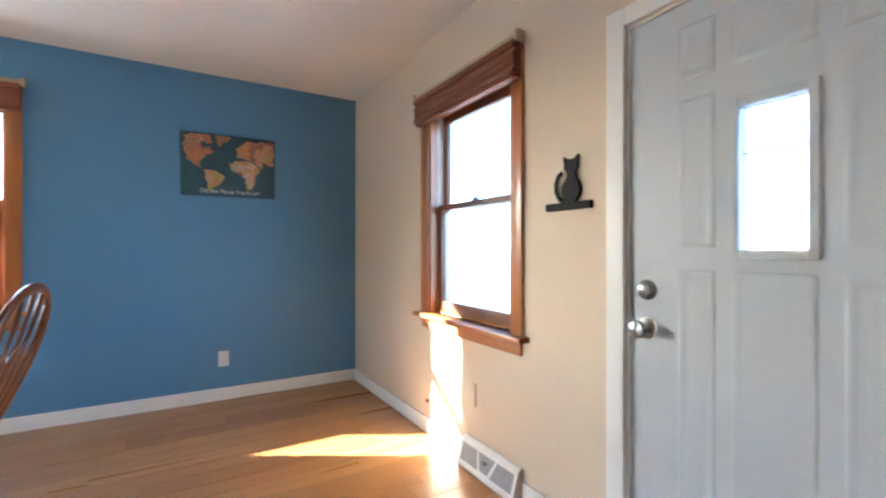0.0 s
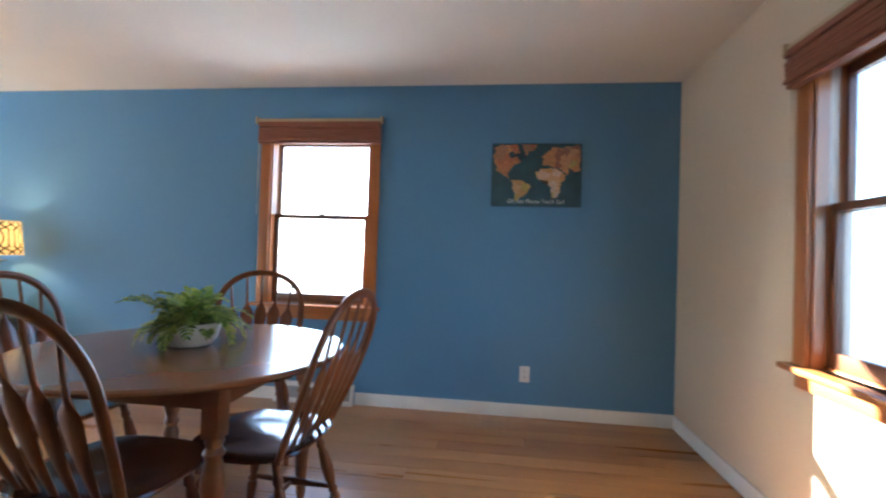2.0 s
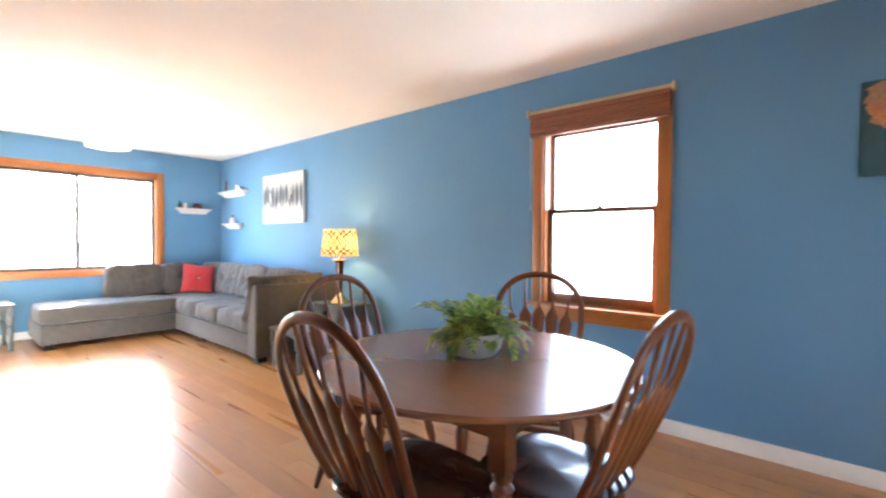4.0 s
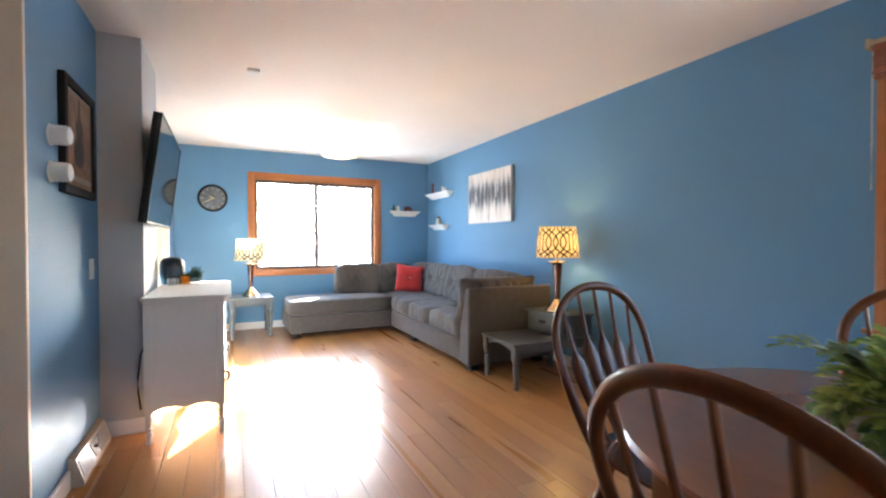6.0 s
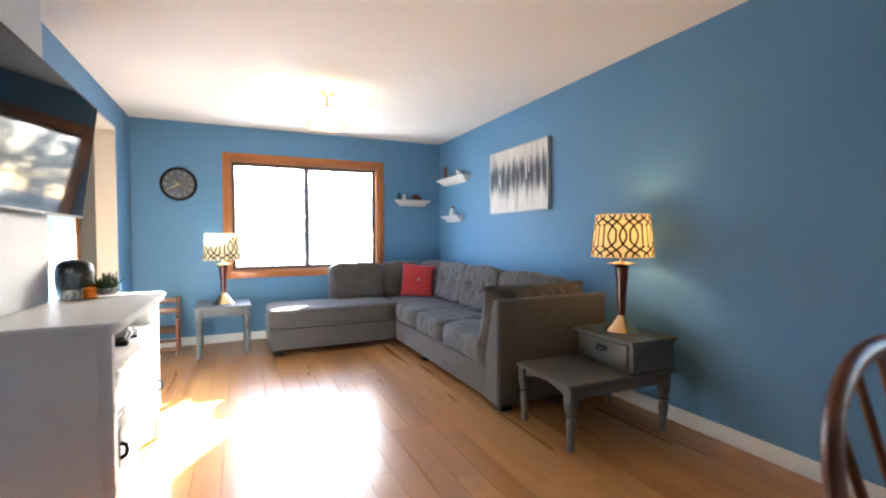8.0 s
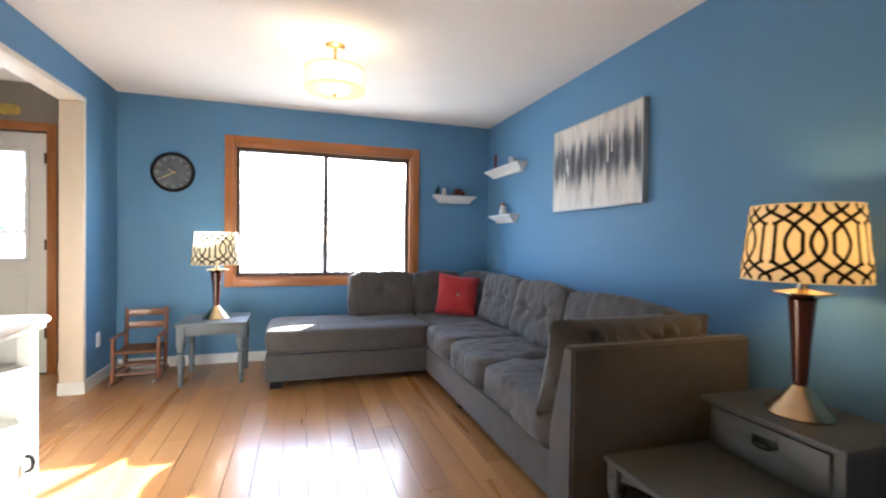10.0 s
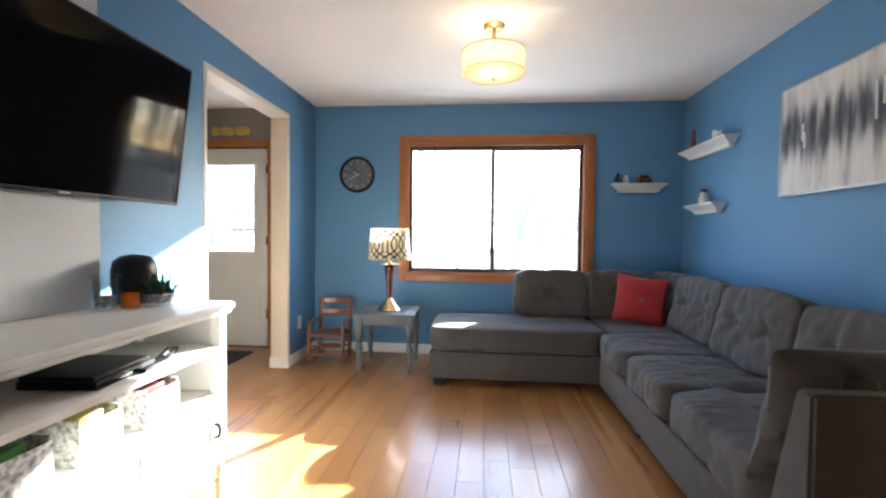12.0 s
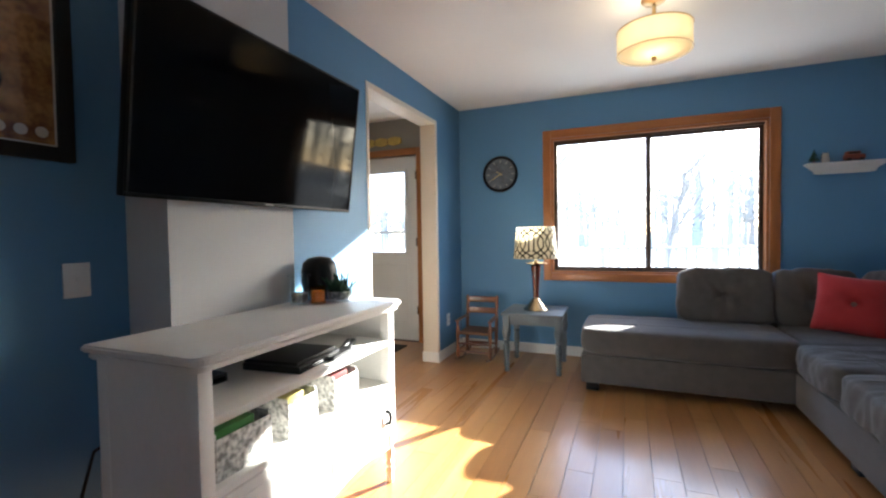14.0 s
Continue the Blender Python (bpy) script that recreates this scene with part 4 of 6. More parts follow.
# ---- dresser used as a media stand ----
def dresser():
    d = thing("media_dresser", "white painted dresser with open shelves used as a media stand", "dresser")
    x0, x1, y0, y1 = -6.15, -5.125, -3.365, -2.945
    def slab(x0, x1, y0, y1, z, thick, r):
        """A board with rounded front corners and softened edges."""
        arc = lambda cx, a0: [(cx + r * math.cos(radians(a0 + 15 * k)), y1 - r + r * math.sin(radians(a0 + 15 * k))) for k in range(7)]
        return plate([(x0, y0), (x1, y0)] + arc(x1 - r, 0) + arc(x0 + r, 90), thick, Matrix(((1, 0, 0, 0), (0, 0, 1, 0), (0, 1, 0, z), (0, 0, 0, 1))), bevel=0.006)
    part("top", slab(x0 - 0.035, x1 + 0.035, y0 - 0.012, y1 + 0.04, 0.840, 0.022, 0.045), DRESSER, d)
    part("top_moulding", slab(x0 - 0.022, x1 + 0.022, y0, y1 + 0.026, 0.818, 0.022, 0.035), DRESSER, d)
    wave = lambda a, b, z, amp: [(a + (b - a) * k / 24, z + amp * (0.55 - 0.45 * math.cos(4 * math.pi * k / 24)) * (1 if 1 < k < 23 else 0)) for k in range(25)]
    for x, nm in ((x0, "far_side"), (x1 - 0.02, "near_side")):
        side = [(y0 + 0.045, 0.815), (y1 - 0.045, 0.815)] + list(reversed(wave(y0 + 0.045, y1 - 0.045, 0.195, 0.022)))
        m = Matrix(((0, 1, 0, x + (0.004 if nm == "near_side" else 0)), (1, 0, 0, 0), (0, 0, 1, 0), (0, 0, 0, 1)))
        part("side_panel", plate(side, 0.014, m), DRESSER, d)
    for x in (x0, x1 - 0.045):
        for y in (y0, y1 - 0.045):
            bm = boxes((x, x + 0.045, y, y + 0.045, 0.185, 0.815, 0.004))
            prof = [(0.012, 0), (0.018, 0.06), (0.014, 0.2), (0.02, 0.34), (0.013, 0.42), (0.022, 0.5), (0.013, 0.58), (0.021, 0.78), (0.015, 0.9), (0.02, 1)]
            turned((x + 0.0225, y + 0.0225, 0), (x + 0.0225, y + 0.0225, 0.185), prof, 14, bm)
            part("leg_post", bm, DRESSER, d)
    part("back_panel", boxes((x0 + 0.02, x1 - 0.02, y0 + 0.004, y0 + 0.012, 0.2, 0.815)), DRESSER, d)
    part("upper_shelf", boxes((x0 + 0.018, x1 - 0.018, y0 + 0.012, y1 - 0.004, 0.655, 0.680, 0.003)), DRESSER, d)
    part("lower_shelf", boxes((x0 + 0.018, x1 - 0.018, y0 + 0.012, y1 - 0.004, 0.455, 0.478, 0.003)), DRESSER, d)
    part("bottom", boxes((x0 + 0.018, x1 - 0.018, y0 + 0.012, y1 - 0.03, 0.205, 0.225)), DRESSER, d)
    fw = (x1 - x0 - 0.09) / 2
    for k in range(2):
        a = x0 + 0.045 + k * fw
        dr = part("drawer_front", boxes((a + 0.003, a + fw - 0.003, y1 - 0.022, y1 - 0.004, 0.235, 0.450, 0.005)), DRESSER, d)
        part("inset", boxes((a + 0.035, a + fw - 0.035, y1 - 0.004, y1 + 0.001, 0.265, 0.42, 0.004)), DRESSER, dr)
        px = x0 + 0.085 if k == 0 else x1 - 0.085
        part("pull", sweep([(px, y1 + 0.001, 0.365), (px, y1 + 0.02, 0.356), (px, y1 + 0.024, 0.335), (px, y1 + 0.02, 0.314), (px, y1 + 0.001, 0.305)], 0.0085, seg=8, up=(1, 0, 0)), BLACK, dr, "dark metal pull")
    front = [(x0 + 0.045, 0.232), (x1 - 0.045, 0.232)] + list(reversed(wave(x0 + 0.045, x1 - 0.045, 0.175, 0.025)))
    part("front_apron", plate(front, 0.016, pose(0, y1 - 0.024, 0)), DRESSER, d)


dresser()


# ---- television ----
def television():
    t = thing("television", "large black flat television on a tilting wall bracket, switched off", "television", pose(-5.807, -3.313, 1.627, -7.4, 0, 0))
    w, h = 0.591, 0.334
    part("cabinet", boxes((-w, w, -0.045, -0.012, -h, h, 0.006), (-w * 0.7, w * 0.7, -0.07, -0.045, -h * 0.75, h * 0.5, 0.012)), BLACK, t)
    part("bezel", boxes((-w, w, -0.012, 0.004, h - 0.008, h, 0.002), (-w, w, -0.012, 0.004, -h, -h + 0.014, 0.002), (-w, -w + 0.008, -0.012, 0.004, -h + 0.014, h - 0.008, 0.002), (w - 0.008, w, -0.012, 0.004, -h + 0.014, h - 0.008, 0.002)), BLACK, t)
    part("screen", boxes((-w + 0.008, w - 0.008, -0.010, 0.0, -h + 0.014, h - 0.008)), SCREEN, t, "glossy dark screen")
    part("badge", boxes((-0.022, 0.022, 0.004, 0.0055, -h + 0.004, -h + 0.010)), METAL, t)
    part("bracket", boxes((-0.2, 0.2, -0.075, -0.06, -0.12, 0.12, 0.004)), BLACK, t)


television()
solid("power_cable", sweep([(COL1 + 0.02, YC + 0.03, 0.62), (-5.115, -3.375, 0.54), (-5.085, -3.385, 0.42), (-5.085, -3.385, 0.34), (-5.13, -3.38, 0.22)], 0.005, seg=8), BLACK, "black power cable behind the dresser", "cable")


# ---- pictures and things on the walls ----
OCEAN = surface("map_ocean_print", (0.035, 0.105, 0.14), 0.6, vary=0.25, scale=9, bump=0.15, grain=300)
def land_print(name, tones):
    """Printed countries: irregular cells in several tones, worn with fine grain."""
    m, n, link, b = nodes_of(name)
    tc, warp, cells, ramp = n.new("ShaderNodeTexCoord"), n.new("ShaderNodeTexNoise"), n.new("ShaderNodeTexVoronoi"), n.new("ShaderNodeValToRGB")
    add, sep, mix, worn = n.new("ShaderNodeVectorMath"), n.new("ShaderNodeSeparateColor"), n.new("ShaderNodeMix"), n.new("ShaderNodeTexNoise")
    warp.inputs["Scale"].default_value, cells.inputs["Scale"].default_value, worn.inputs["Scale"].default_value = 30, 17, 55
    add.operation = "MULTIPLY_ADD"
    add.inputs[1].default_value = (0.05, 0.0, 0.05)
    link.new(tc.outputs["Object"], warp.inputs["Vector"])
    link.new(tc.outputs["Object"], worn.inputs["Vector"])
    link.new(warp.outputs["Color"], add.inputs[0])
    link.new(tc.outputs["Object"], add.inputs[2])
    link.new(add.outputs[0], cells.inputs["Vector"])
    link.new(cells.outputs["Color"], sep.inputs[0])
    ramp.color_ramp.interpolation = "CONSTANT"
    e = ramp.color_ramp.elements
    e[0].color, e[1].color, e[1].position = (*tones[0], 1), (*tones[-1], 1), 1 - 1 / len(tones)
    for k in range(1, len(tones) - 1):
        e.new(k / len(tones)).color = (*tones[k], 1)
    link.new(sep.outputs[0], ramp.inputs[0])
    mix.data_type, mix.blend_type = "RGBA", "MULTIPLY"
    mix.inputs["Factor"].default_value = 0.75
    link.new(ramp.outputs[0], mix.inputs[6])
    link.new(worn.outputs[0], mix.inputs[7])
    gain = n.new("ShaderNodeBrightContrast")
    gain.inputs["Bright"].default_value = 0.04
    link.new(mix.outputs[2], gain.inputs[0])
    link.new(gain.outputs[0], b.inputs["Base Color"])
    b.inputs["Roughness"].default_value = 0.6
    return m


LAND_A = land_print("map_orange_print", [(0.62, 0.24, 0.08), (0.52, 0.17, 0.06), (0.70, 0.33, 0.12), (0.45, 0.22, 0.10)])
LAND_B = land_print("map_tan_print", [(0.62, 0.33, 0.10), (0.70, 0.42, 0.20), (0.55, 0.42, 0.08), (0.72, 0.52, 0.40)])
LAND_C = land_print("map_rust_print", [(0.55, 0.22, 0.10), (0.66, 0.34, 0.16), (0.34, 0.12, 0.07), (0.50, 0.44, 0.12), (0.62, 0.28, 0.10)])
INK_WHITE = surface("white_print", (0.75, 0.73, 0.68), 0.6, vary=0.04, bump=0)


def lettering(text, size, material, parent, m, name="lettering"):
    cu = bpy.data.curves.new(name, "FONT")
    cu.body, cu.size, cu.extrude = text, size, 0.0004
    cu.align_x, cu.align_y = "CENTER", "CENTER"
    tmp = bpy.data.objects.new(name, cu)
    scene.collection.objects.link(tmp)
    bpy.context.view_layer.update()
    me = bpy.data.meshes.new_from_object(tmp.evaluated_get(bpy.context.evaluated_depsgraph_get()))
    bpy.data.objects.remove(tmp)
    me.materials.clear()
    me.materials.append(material)
    ob = new(name, me)
    ob.parent, ob.matrix_basis = parent, m
    return ob


def world_map():
    w, h = 0.645, 0.462
    t = thing("wall_map", "world map canvas print in teal and orange on the blue wall", "wall art", pose(-1.32, -0.022, 1.532))
    part("canvas", boxes((0, w, 0.0, 0.020, 0, h, 0.003)), OCEAN, t)
    lands = [
        (LAND_A, [(3, 92), (10, 98), (28, 97), (31, 87), (26, 82), (22, 87), (18, 81), (22, 76), (28, 78), (33, 72), (25, 63), (18, 54), (16, 50), (20, 43), (12, 50), (4, 61), (2, 75)]),
        (LAND_A, [(33, 99), (50, 99), (49, 94), (42, 86), (38, 81), (36, 90)]),
        (LAND_B, [(22, 42), (32, 42), (44, 33), (40, 23), (32, 11), (27, 9), (27, 21), (23, 30)]),
        (LAND_B, [(51, 54), (56, 61), (68, 60), (77, 56), (83, 49), (80, 41), (77, 36), (76, 24), (72, 15), (67, 16), (65, 29), (63, 40), (53, 42), (50, 49)]),
        (LAND_C, [(55, 66), (58, 73), (55, 78), (61, 84), (67, 94), (77, 93), (98, 99), (99, 57), (92, 57), (86, 62), (85, 50), (79, 57), (74, 62), (68, 63), (60, 66)]),
    ]
    for mat, pts in lands:
        coast = []
        for (xa, za), (xb, zb) in zip(pts, pts[1:] + pts[:1]):
            for f in (0, 0.2, 0.4, 0.6, 0.8):
                j = noise.noise_vector(Vector(((xa + f * (xb - xa)) * 0.31, (za + f * (zb - za)) * 0.31, 0.5)))
                coast.append((min(max(xa + f * (xb - xa) + 3.2 * j.x, 0.6), 99.4), min(max(za + f * (zb - za) + 3.2 * j.y, 1), 99)))
        part("land", plate([(x / 100 * w, z / 100 * h) for x, z in coast], 0.0015, pose(0, -0.0015, 0)), mat, t)
    lettering("Oh, the Places You'll Go!", 0.040, INK_WHITE, t, pose(w * 0.50, -0.0026, 0.036, 90, 0, 0))


world_map()


def abstract_painting():
    t = thing("abstract_painting", "grey and white abstract canvas in a thin silver frame", "painting", pose(-7.232, -0.042, 1.42))
    w, h = 0.99, 0.64
    m, n, link, b = nodes_of("streaked_grey_paint")
    tc, mp, n1, n2, sep = n.new("ShaderNodeTexCoord"), n.new("ShaderNodeMapping"), n.new("ShaderNodeTexNoise"), n.new("ShaderNodeTexNoise"), n.new("ShaderNodeSeparateXYZ")
    mp.inputs["Scale"].default_value = (13.0, 1, 1.7)
    link.new(tc.outputs["Object"], mp.inputs["Vector"])
    link.new(tc.outputs["Object"], sep.inputs[0])
    for tex, s in ((n1, 1.6), (n2, 3.5)):
        tex.inputs["Scale"].default_value, tex.inputs["Detail"].default_value = s, 5
        link.new(mp.outputs[0], tex.inputs["Vector"])
    band = n.new("ShaderNodeMapRange")
    band.interpolation_type = "SMOOTHSTEP"
    dist, ab = n.new("ShaderNodeMath"), n.new("ShaderNodeMath")
    dist.operation, dist.inputs[1].default_value = "SUBTRACT", 0.35
    link.new(sep.outputs["Z"], dist.inputs[0])
    ab.operation = "ABSOLUTE"
    link.new(dist.outputs[0], ab.inputs[0])
    band.inputs["From Min"].default_value, band.inputs["From Max"].default_value = 0.02, 0.25
    band.inputs["To Min"].default_value, band.inputs["To Max"].default_value = 0.36, -0.02
    link.new(ab.outputs[0], band.inputs["Value"])
    sub = n.new("ShaderNodeMath")
    sub.operation = "SUBTRACT"
    link.new(n1.outputs[0], sub.inputs[0])
    link.new(band.outputs[0], sub.inputs[1])
    ramp = n.new("ShaderNodeValToRGB")
    e = ramp.color_ramp.elements
    e[0].position, e[0].color = 0.08, (0.035, 0.037, 0.045, 1)
    e[1].position, e[1].color = 0.58, (0.66, 0.62, 0.56, 1)
    for p, c in ((0.20, (0.13, 0.14, 0.155, 1)), (0.34, (0.40, 0.38, 0.36, 1)), (0.42, (0.55, 0.52, 0.48, 1))):
        q = e.new(p)
        q.color = c
    link.new(sub.outputs[0], ramp.inputs[0])
    link.new(ramp.outputs[0], b.inputs["Base Color"])
    b.inputs["Roughness"].default_value = 0.6
    bp = n.new("ShaderNodeBump")
    bp.inputs["Strength"].default_value, bp.inputs["Distance"].default_value = 0.4, 0.004
    link.new(n2.outputs[0], bp.inputs["Height"])
    link.new(bp.outputs[0], b.inputs["Normal"])
    part("canvas", boxes((0.01, w - 0.01, 0.004, 0.03, 0.01, h - 0.01)), m, t)
    part("frame", boxes((0, 0.010, 0, 0.042, 0, h, 0.002), (w - 0.010, w, 0, 0.042, 0, h, 0.002), (0.01, w - 0.01, 0, 0.042, 0, 0.010, 0.002), (0.01, w - 0.01, 0, 0.042, h - 0.010, h, 0.002)), SILVER, t, "thin silver frame")
    for x, z, l in ((0.185, 0.30, 0.10), (0.20, 0.26, 0.09), (0.66, 0.30, 0.18), (0.70, 0.36, 0.13)):
        part("paint_stroke", boxes((x, x + 0.011, 0.001, 0.005, z, z + l, 0.002)), INK_WHITE, t)
    return t


SILVER = surface("pale_silver_frame", (0.45, 0.44, 0.42), 0.4, metal=0.6, vary=0.05, bump=0.03)
abstract_painting()


def cat_silhouette():
    t = thing("cat_silhouette", "black cut-out sitting cat silhouette on a small ledge", "wall decor", pose(-0.004, -2.475, 1.292, 0, 0, -90))
    body = [(-0.030, 0.03), (0.042, 0.03)]
    body += [(0.012 + 0.050 * math.cos(a), 0.078 + 0.048 * math.sin(a)) for a in [radians(d) for d in range(-55, 60, 12)]]
    body += [(0.032, 0.135), (0.032, 0.148), (0.046, 0.163), (0.046, 0.182), (0.050, 0.214), (0.030, 0.200), (-0.004, 0.200), (-0.026, 0.214), (-0.022, 0.182), (-0.022, 0.163), (-0.008, 0.148), (-0.008, 0.135)]
    body += [(0.012 + 0.050 * math.cos(a), 0.078 + 0.048 * math.sin(a)) for a in [radians(d) for d in range(125, 232, 12)]]
    part("cat", plate(body, 0.010, pose(0, -0.013, 0), bevel=0.0), BLACK_WOOD, t, smooth=0)
    tail = [(-0.010, 0.032), (-0.048, 0.045), (-0.068, 0.075), (-0.070, 0.11), (-0.055, 0.142), (-0.038, 0.150)]
    part("tail", sweep([(x, -0.008, z) for x, z in tail], 0.010, 0.005, seg=8, up=(0, 1, 0)), BLACK_WOOD, t)
    part("ledge", boxes((-0.115, 0.115, -0.022, 0.0, 0.0, 0.030, 0.003)), BLACK_WOOD, t)


BLACK_WOOD = surface("black_painted_wood", (0.012, 0.013, 0.015), 0.8, vary=0.2, scale=20, bump=0.2, grain=80)
cat_silhouette()


def wall_clock():
    t = thing("wall_clock", "round black wall clock with gold hands on the blue wall", "clock", pose(XW, -3.095, 1.76, 0, 90, 0))
    part("rim", sweep([(0.165 * math.cos(2 * math.pi * k / 56), 0.165 * math.sin(2 * math.pi * k / 56), 0.022) for k in range(57)], 0.013, 0.02, seg=10, up=(0, 0, 1)), BLACK, t)
    part("face", lathe([(0.158, 0.0), (0.158, 0.012), (0.10, 0.013), (0.01, 0.013)], 48), CLOCK_FACE, t, "weathered slate face")
    for k in range(12):
        a = 2 * math.pi * k / 12
        bm = boxes((0.112, 0.140, -0.005, 0.005, 0.013, 0.0145))
        bmesh.ops.transform(bm, matrix=Matrix.Rotation(a, 4, "Z"), verts=bm.verts)
        part("hour_mark", bm, CLOCK_MARK, t)
    for nm, l, deg in (("hour_hand", 0.052, 234), ("minute_hand", 0.100, 301)):
        bm = boxes((-0.018, l, -0.004, 0.004, 0.015, 0.017, 0.001))
        bmesh.ops.transform(bm, matrix=Matrix.Rotation(radians(deg), 4, "Z"), verts=bm.verts)
        part(nm, bm, GOLD, t)
    part("hub", lathe([(0.010, 0.013), (0.010, 0.019), (0.004, 0.021)], 12), GOLD, t)


CLOCK_FACE = surface("weathered_slate_print", (0.15, 0.17, 0.19), 0.45, vary=0.3, scale=14, bump=0.1, grain=60, second=(0.06, 0.065, 0.07))
CLOCK_MARK = surface("dim_grey_print", (0.36, 0.36, 0.34), 0.6, bump=0)
GOLD = surface("pale_gold_metal", (0.65, 0.50, 0.24), 0.3, metal=1.0, bump=0)
wall_clock()


def ledge_shelf(m, length, label):
    """White crown-moulding shelf; local x along the wall, y out of the wall, its top at z 0."""
    t = thing("ledge_shelf", label, "shelf", m, group="white ledge shelves")
    prof = [(0, 0), (0.115, 0), (0.115, -0.012), (0.105, -0.018), (0.085, -0.034), (0.06, -0.05), (0.05, -0.066), (0.045, -0.078), (0, -0.078)]
    h = length / 2
    bm = bmesh.new()
    rings = []
    for s in (-1, 1):
        rings.append([bm.verts.new((s * (h - (0.115 - y) * 0.8 if z < -0.013 else h), y, z)) for y, z in prof])
    n = len(prof)
    for k in range(n):
        bm.faces.new((rings[0][k], rings[0][(k + 1) % n], rings[1][(k + 1) % n], rings[1][k]))
    bm.faces.new(list(reversed(rings[0])))
    bm.faces.new(rings[1])
    bmesh.ops.recalc_face_normals(bm, faces=bm.faces)
    part("moulding", bm, WHITE, t, smooth=20)
    return t


ledge_shelf(pose(XW, -0.42, 1.665, 0, 0, -90), 0.48, "short white crown ledge shelf on the window wall")
ledge_shelf(pose(-8.11, 0.0, 1.925, 0, 0, 180), 0.76, "long white crown ledge shelf high in the corner")
ledge_shelf(pose(-8.12, 0.0, 1.445, 0, 0, 180), 0.48, "white crown ledge shelf low in the corner")
GREEN = surface("dark_green_bristle", (0.02, 0.075, 0.035), 0.9, vary=0.2, bump=0.4)
RUST = surface("rust_red_paint", (0.22, 0.045, 0.022), 0.6, vary=0.25, scale=20, bump=0.1)
IVORY = surface("ivory_ceramic", (0.68, 0.65, 0.58), 0.4, vary=0.06, bump=0.05)
BROWN = surface("brown_carved_wood", (0.17, 0.06, 0.025), 0.6, vary=0.2, scale=20, bump=0.2)


def shelf_trinkets():
    x = XW + 0.055
    t = thing("toy_tree", "small dark green bristle tree on a ledge shelf", "ornament", pose(x, -0.605, 1.665))
    bm = lathe([(0.012, 0), (0.012, 0.012), (0.004, 0.014), (0.004, 0.03)], 10)
    part("stand", bm, BROWN, t)
    rng = random.Random(3)
    bm = bmesh.new()
    for k in range(120):
        u = k / 120
        a = rng.uniform(0, 6.283)
        r = 0.034 * (1 - u) + 0.003
        sweep([(0, 0, 0.025 + u * 0.085), (r * math.cos(a), r * math.sin(a), 0.02 + u * 0.085)], 0.0018, seg=4, bm=bm)
    part("needles", bm, GREEN, t)
    t = thing("owl_figurine", "small ivory ceramic owl figurine on a ledge shelf", "figurine", pose(x, -0.535, 1.665))
    bm = lathe([(0.016, 0), (0.024, 0.012), (0.026, 0.03), (0.021, 0.046), (0.023, 0.058), (0.017, 0.072), (0.005, 0.077)], 16)
    for s in (-1, 1):
        lathe([(0.006, 0), (0.001, 0.014)], 8, (0, s * 0.013, 0.070), bm=bm)
    part("body", bm, IVORY, t)
    t = thing("toy_camper", "small rust-red toy camper van on a ledge shelf", "toy", pose(x, -0.365, 1.665, 0, 0, 90))
    part("body", boxes((-0.06, 0.06, -0.026, 0.026, 0.014, 0.052, 0.008), (-0.052, 0.034, -0.024, 0.024, 0.052, 0.076, 0.01)), RUST, t)
    for sx in (-0.036, 0.036):
        for sy in (-0.024, 0.024):
            part("wheel", lathe([(0.013, -0.005), (0.014, 0), (0.013, 0.005)], 14, (sx, sy, 0.014), pose(0, 0, 0, 90)), BLACK, t)
    part("window_strip", boxes((-0.04, 0.022, -0.0255, 0.0255, 0.056, 0.070, 0.002)), BLACK, t)
    t = thing("carved_figure", "tall thin brown carved wooden figure on a ledge shelf", "figurine", pose(-8.33, -0.055, 1.925))
    bm = lathe([(0.026, 0), (0.026, 0.01), (0.015, 0.02), (0.018, 0.06), (0.013, 0.10), (0.017, 0.135), (0.012, 0.16), (0.004, 0.17)], 12)
    part("body", bm, RUST, t)
    t = thing("bird_figurine", "small pale bird figurine on a ledge shelf", "figurine", pose(-7.95, -0.055, 1.925))
    bm = bmesh.new()
    bmesh.ops.create_uvsphere(bm, u_segments=16, v_segments=10, radius=1.0, matrix=pose(0, 0, 0.038) @ Matrix.Diagonal((0.045, 0.028, 0.03, 1)))
    bmesh.ops.create_uvsphere(bm, u_segments=12, v_segments=8, radius=0.02, matrix=pose(-0.034, 0, 0.066))
    lathe([(0.016, 0), (0.012, 0.014)], 10, bm=bm)
    sweep([(0.035, 0, 0.045), (0.07, 0, 0.062)], 0.009, 0.004, seg=6, bm=bm)
    part("body", bm, IVORY, t)
    t = thing("snowman_figurine", "cream snowman-shaped figurine with a brown cap on a ledge shelf", "figurine", pose(-8.13, -0.055, 1.445))
    part("body", lathe([(0.03, 0), (0.04, 0.02), (0.038, 0.05), (0.026, 0.068), (0.028, 0.085), (0.018, 0.102)], 16), IVORY, t)
    part("cap", lathe([(0.030, 0.094), (0.029, 0.102), (0.022, 0.118), (0.006, 0.126)], 14), BROWN, t, "brown knitted cap")


shelf_trinkets()


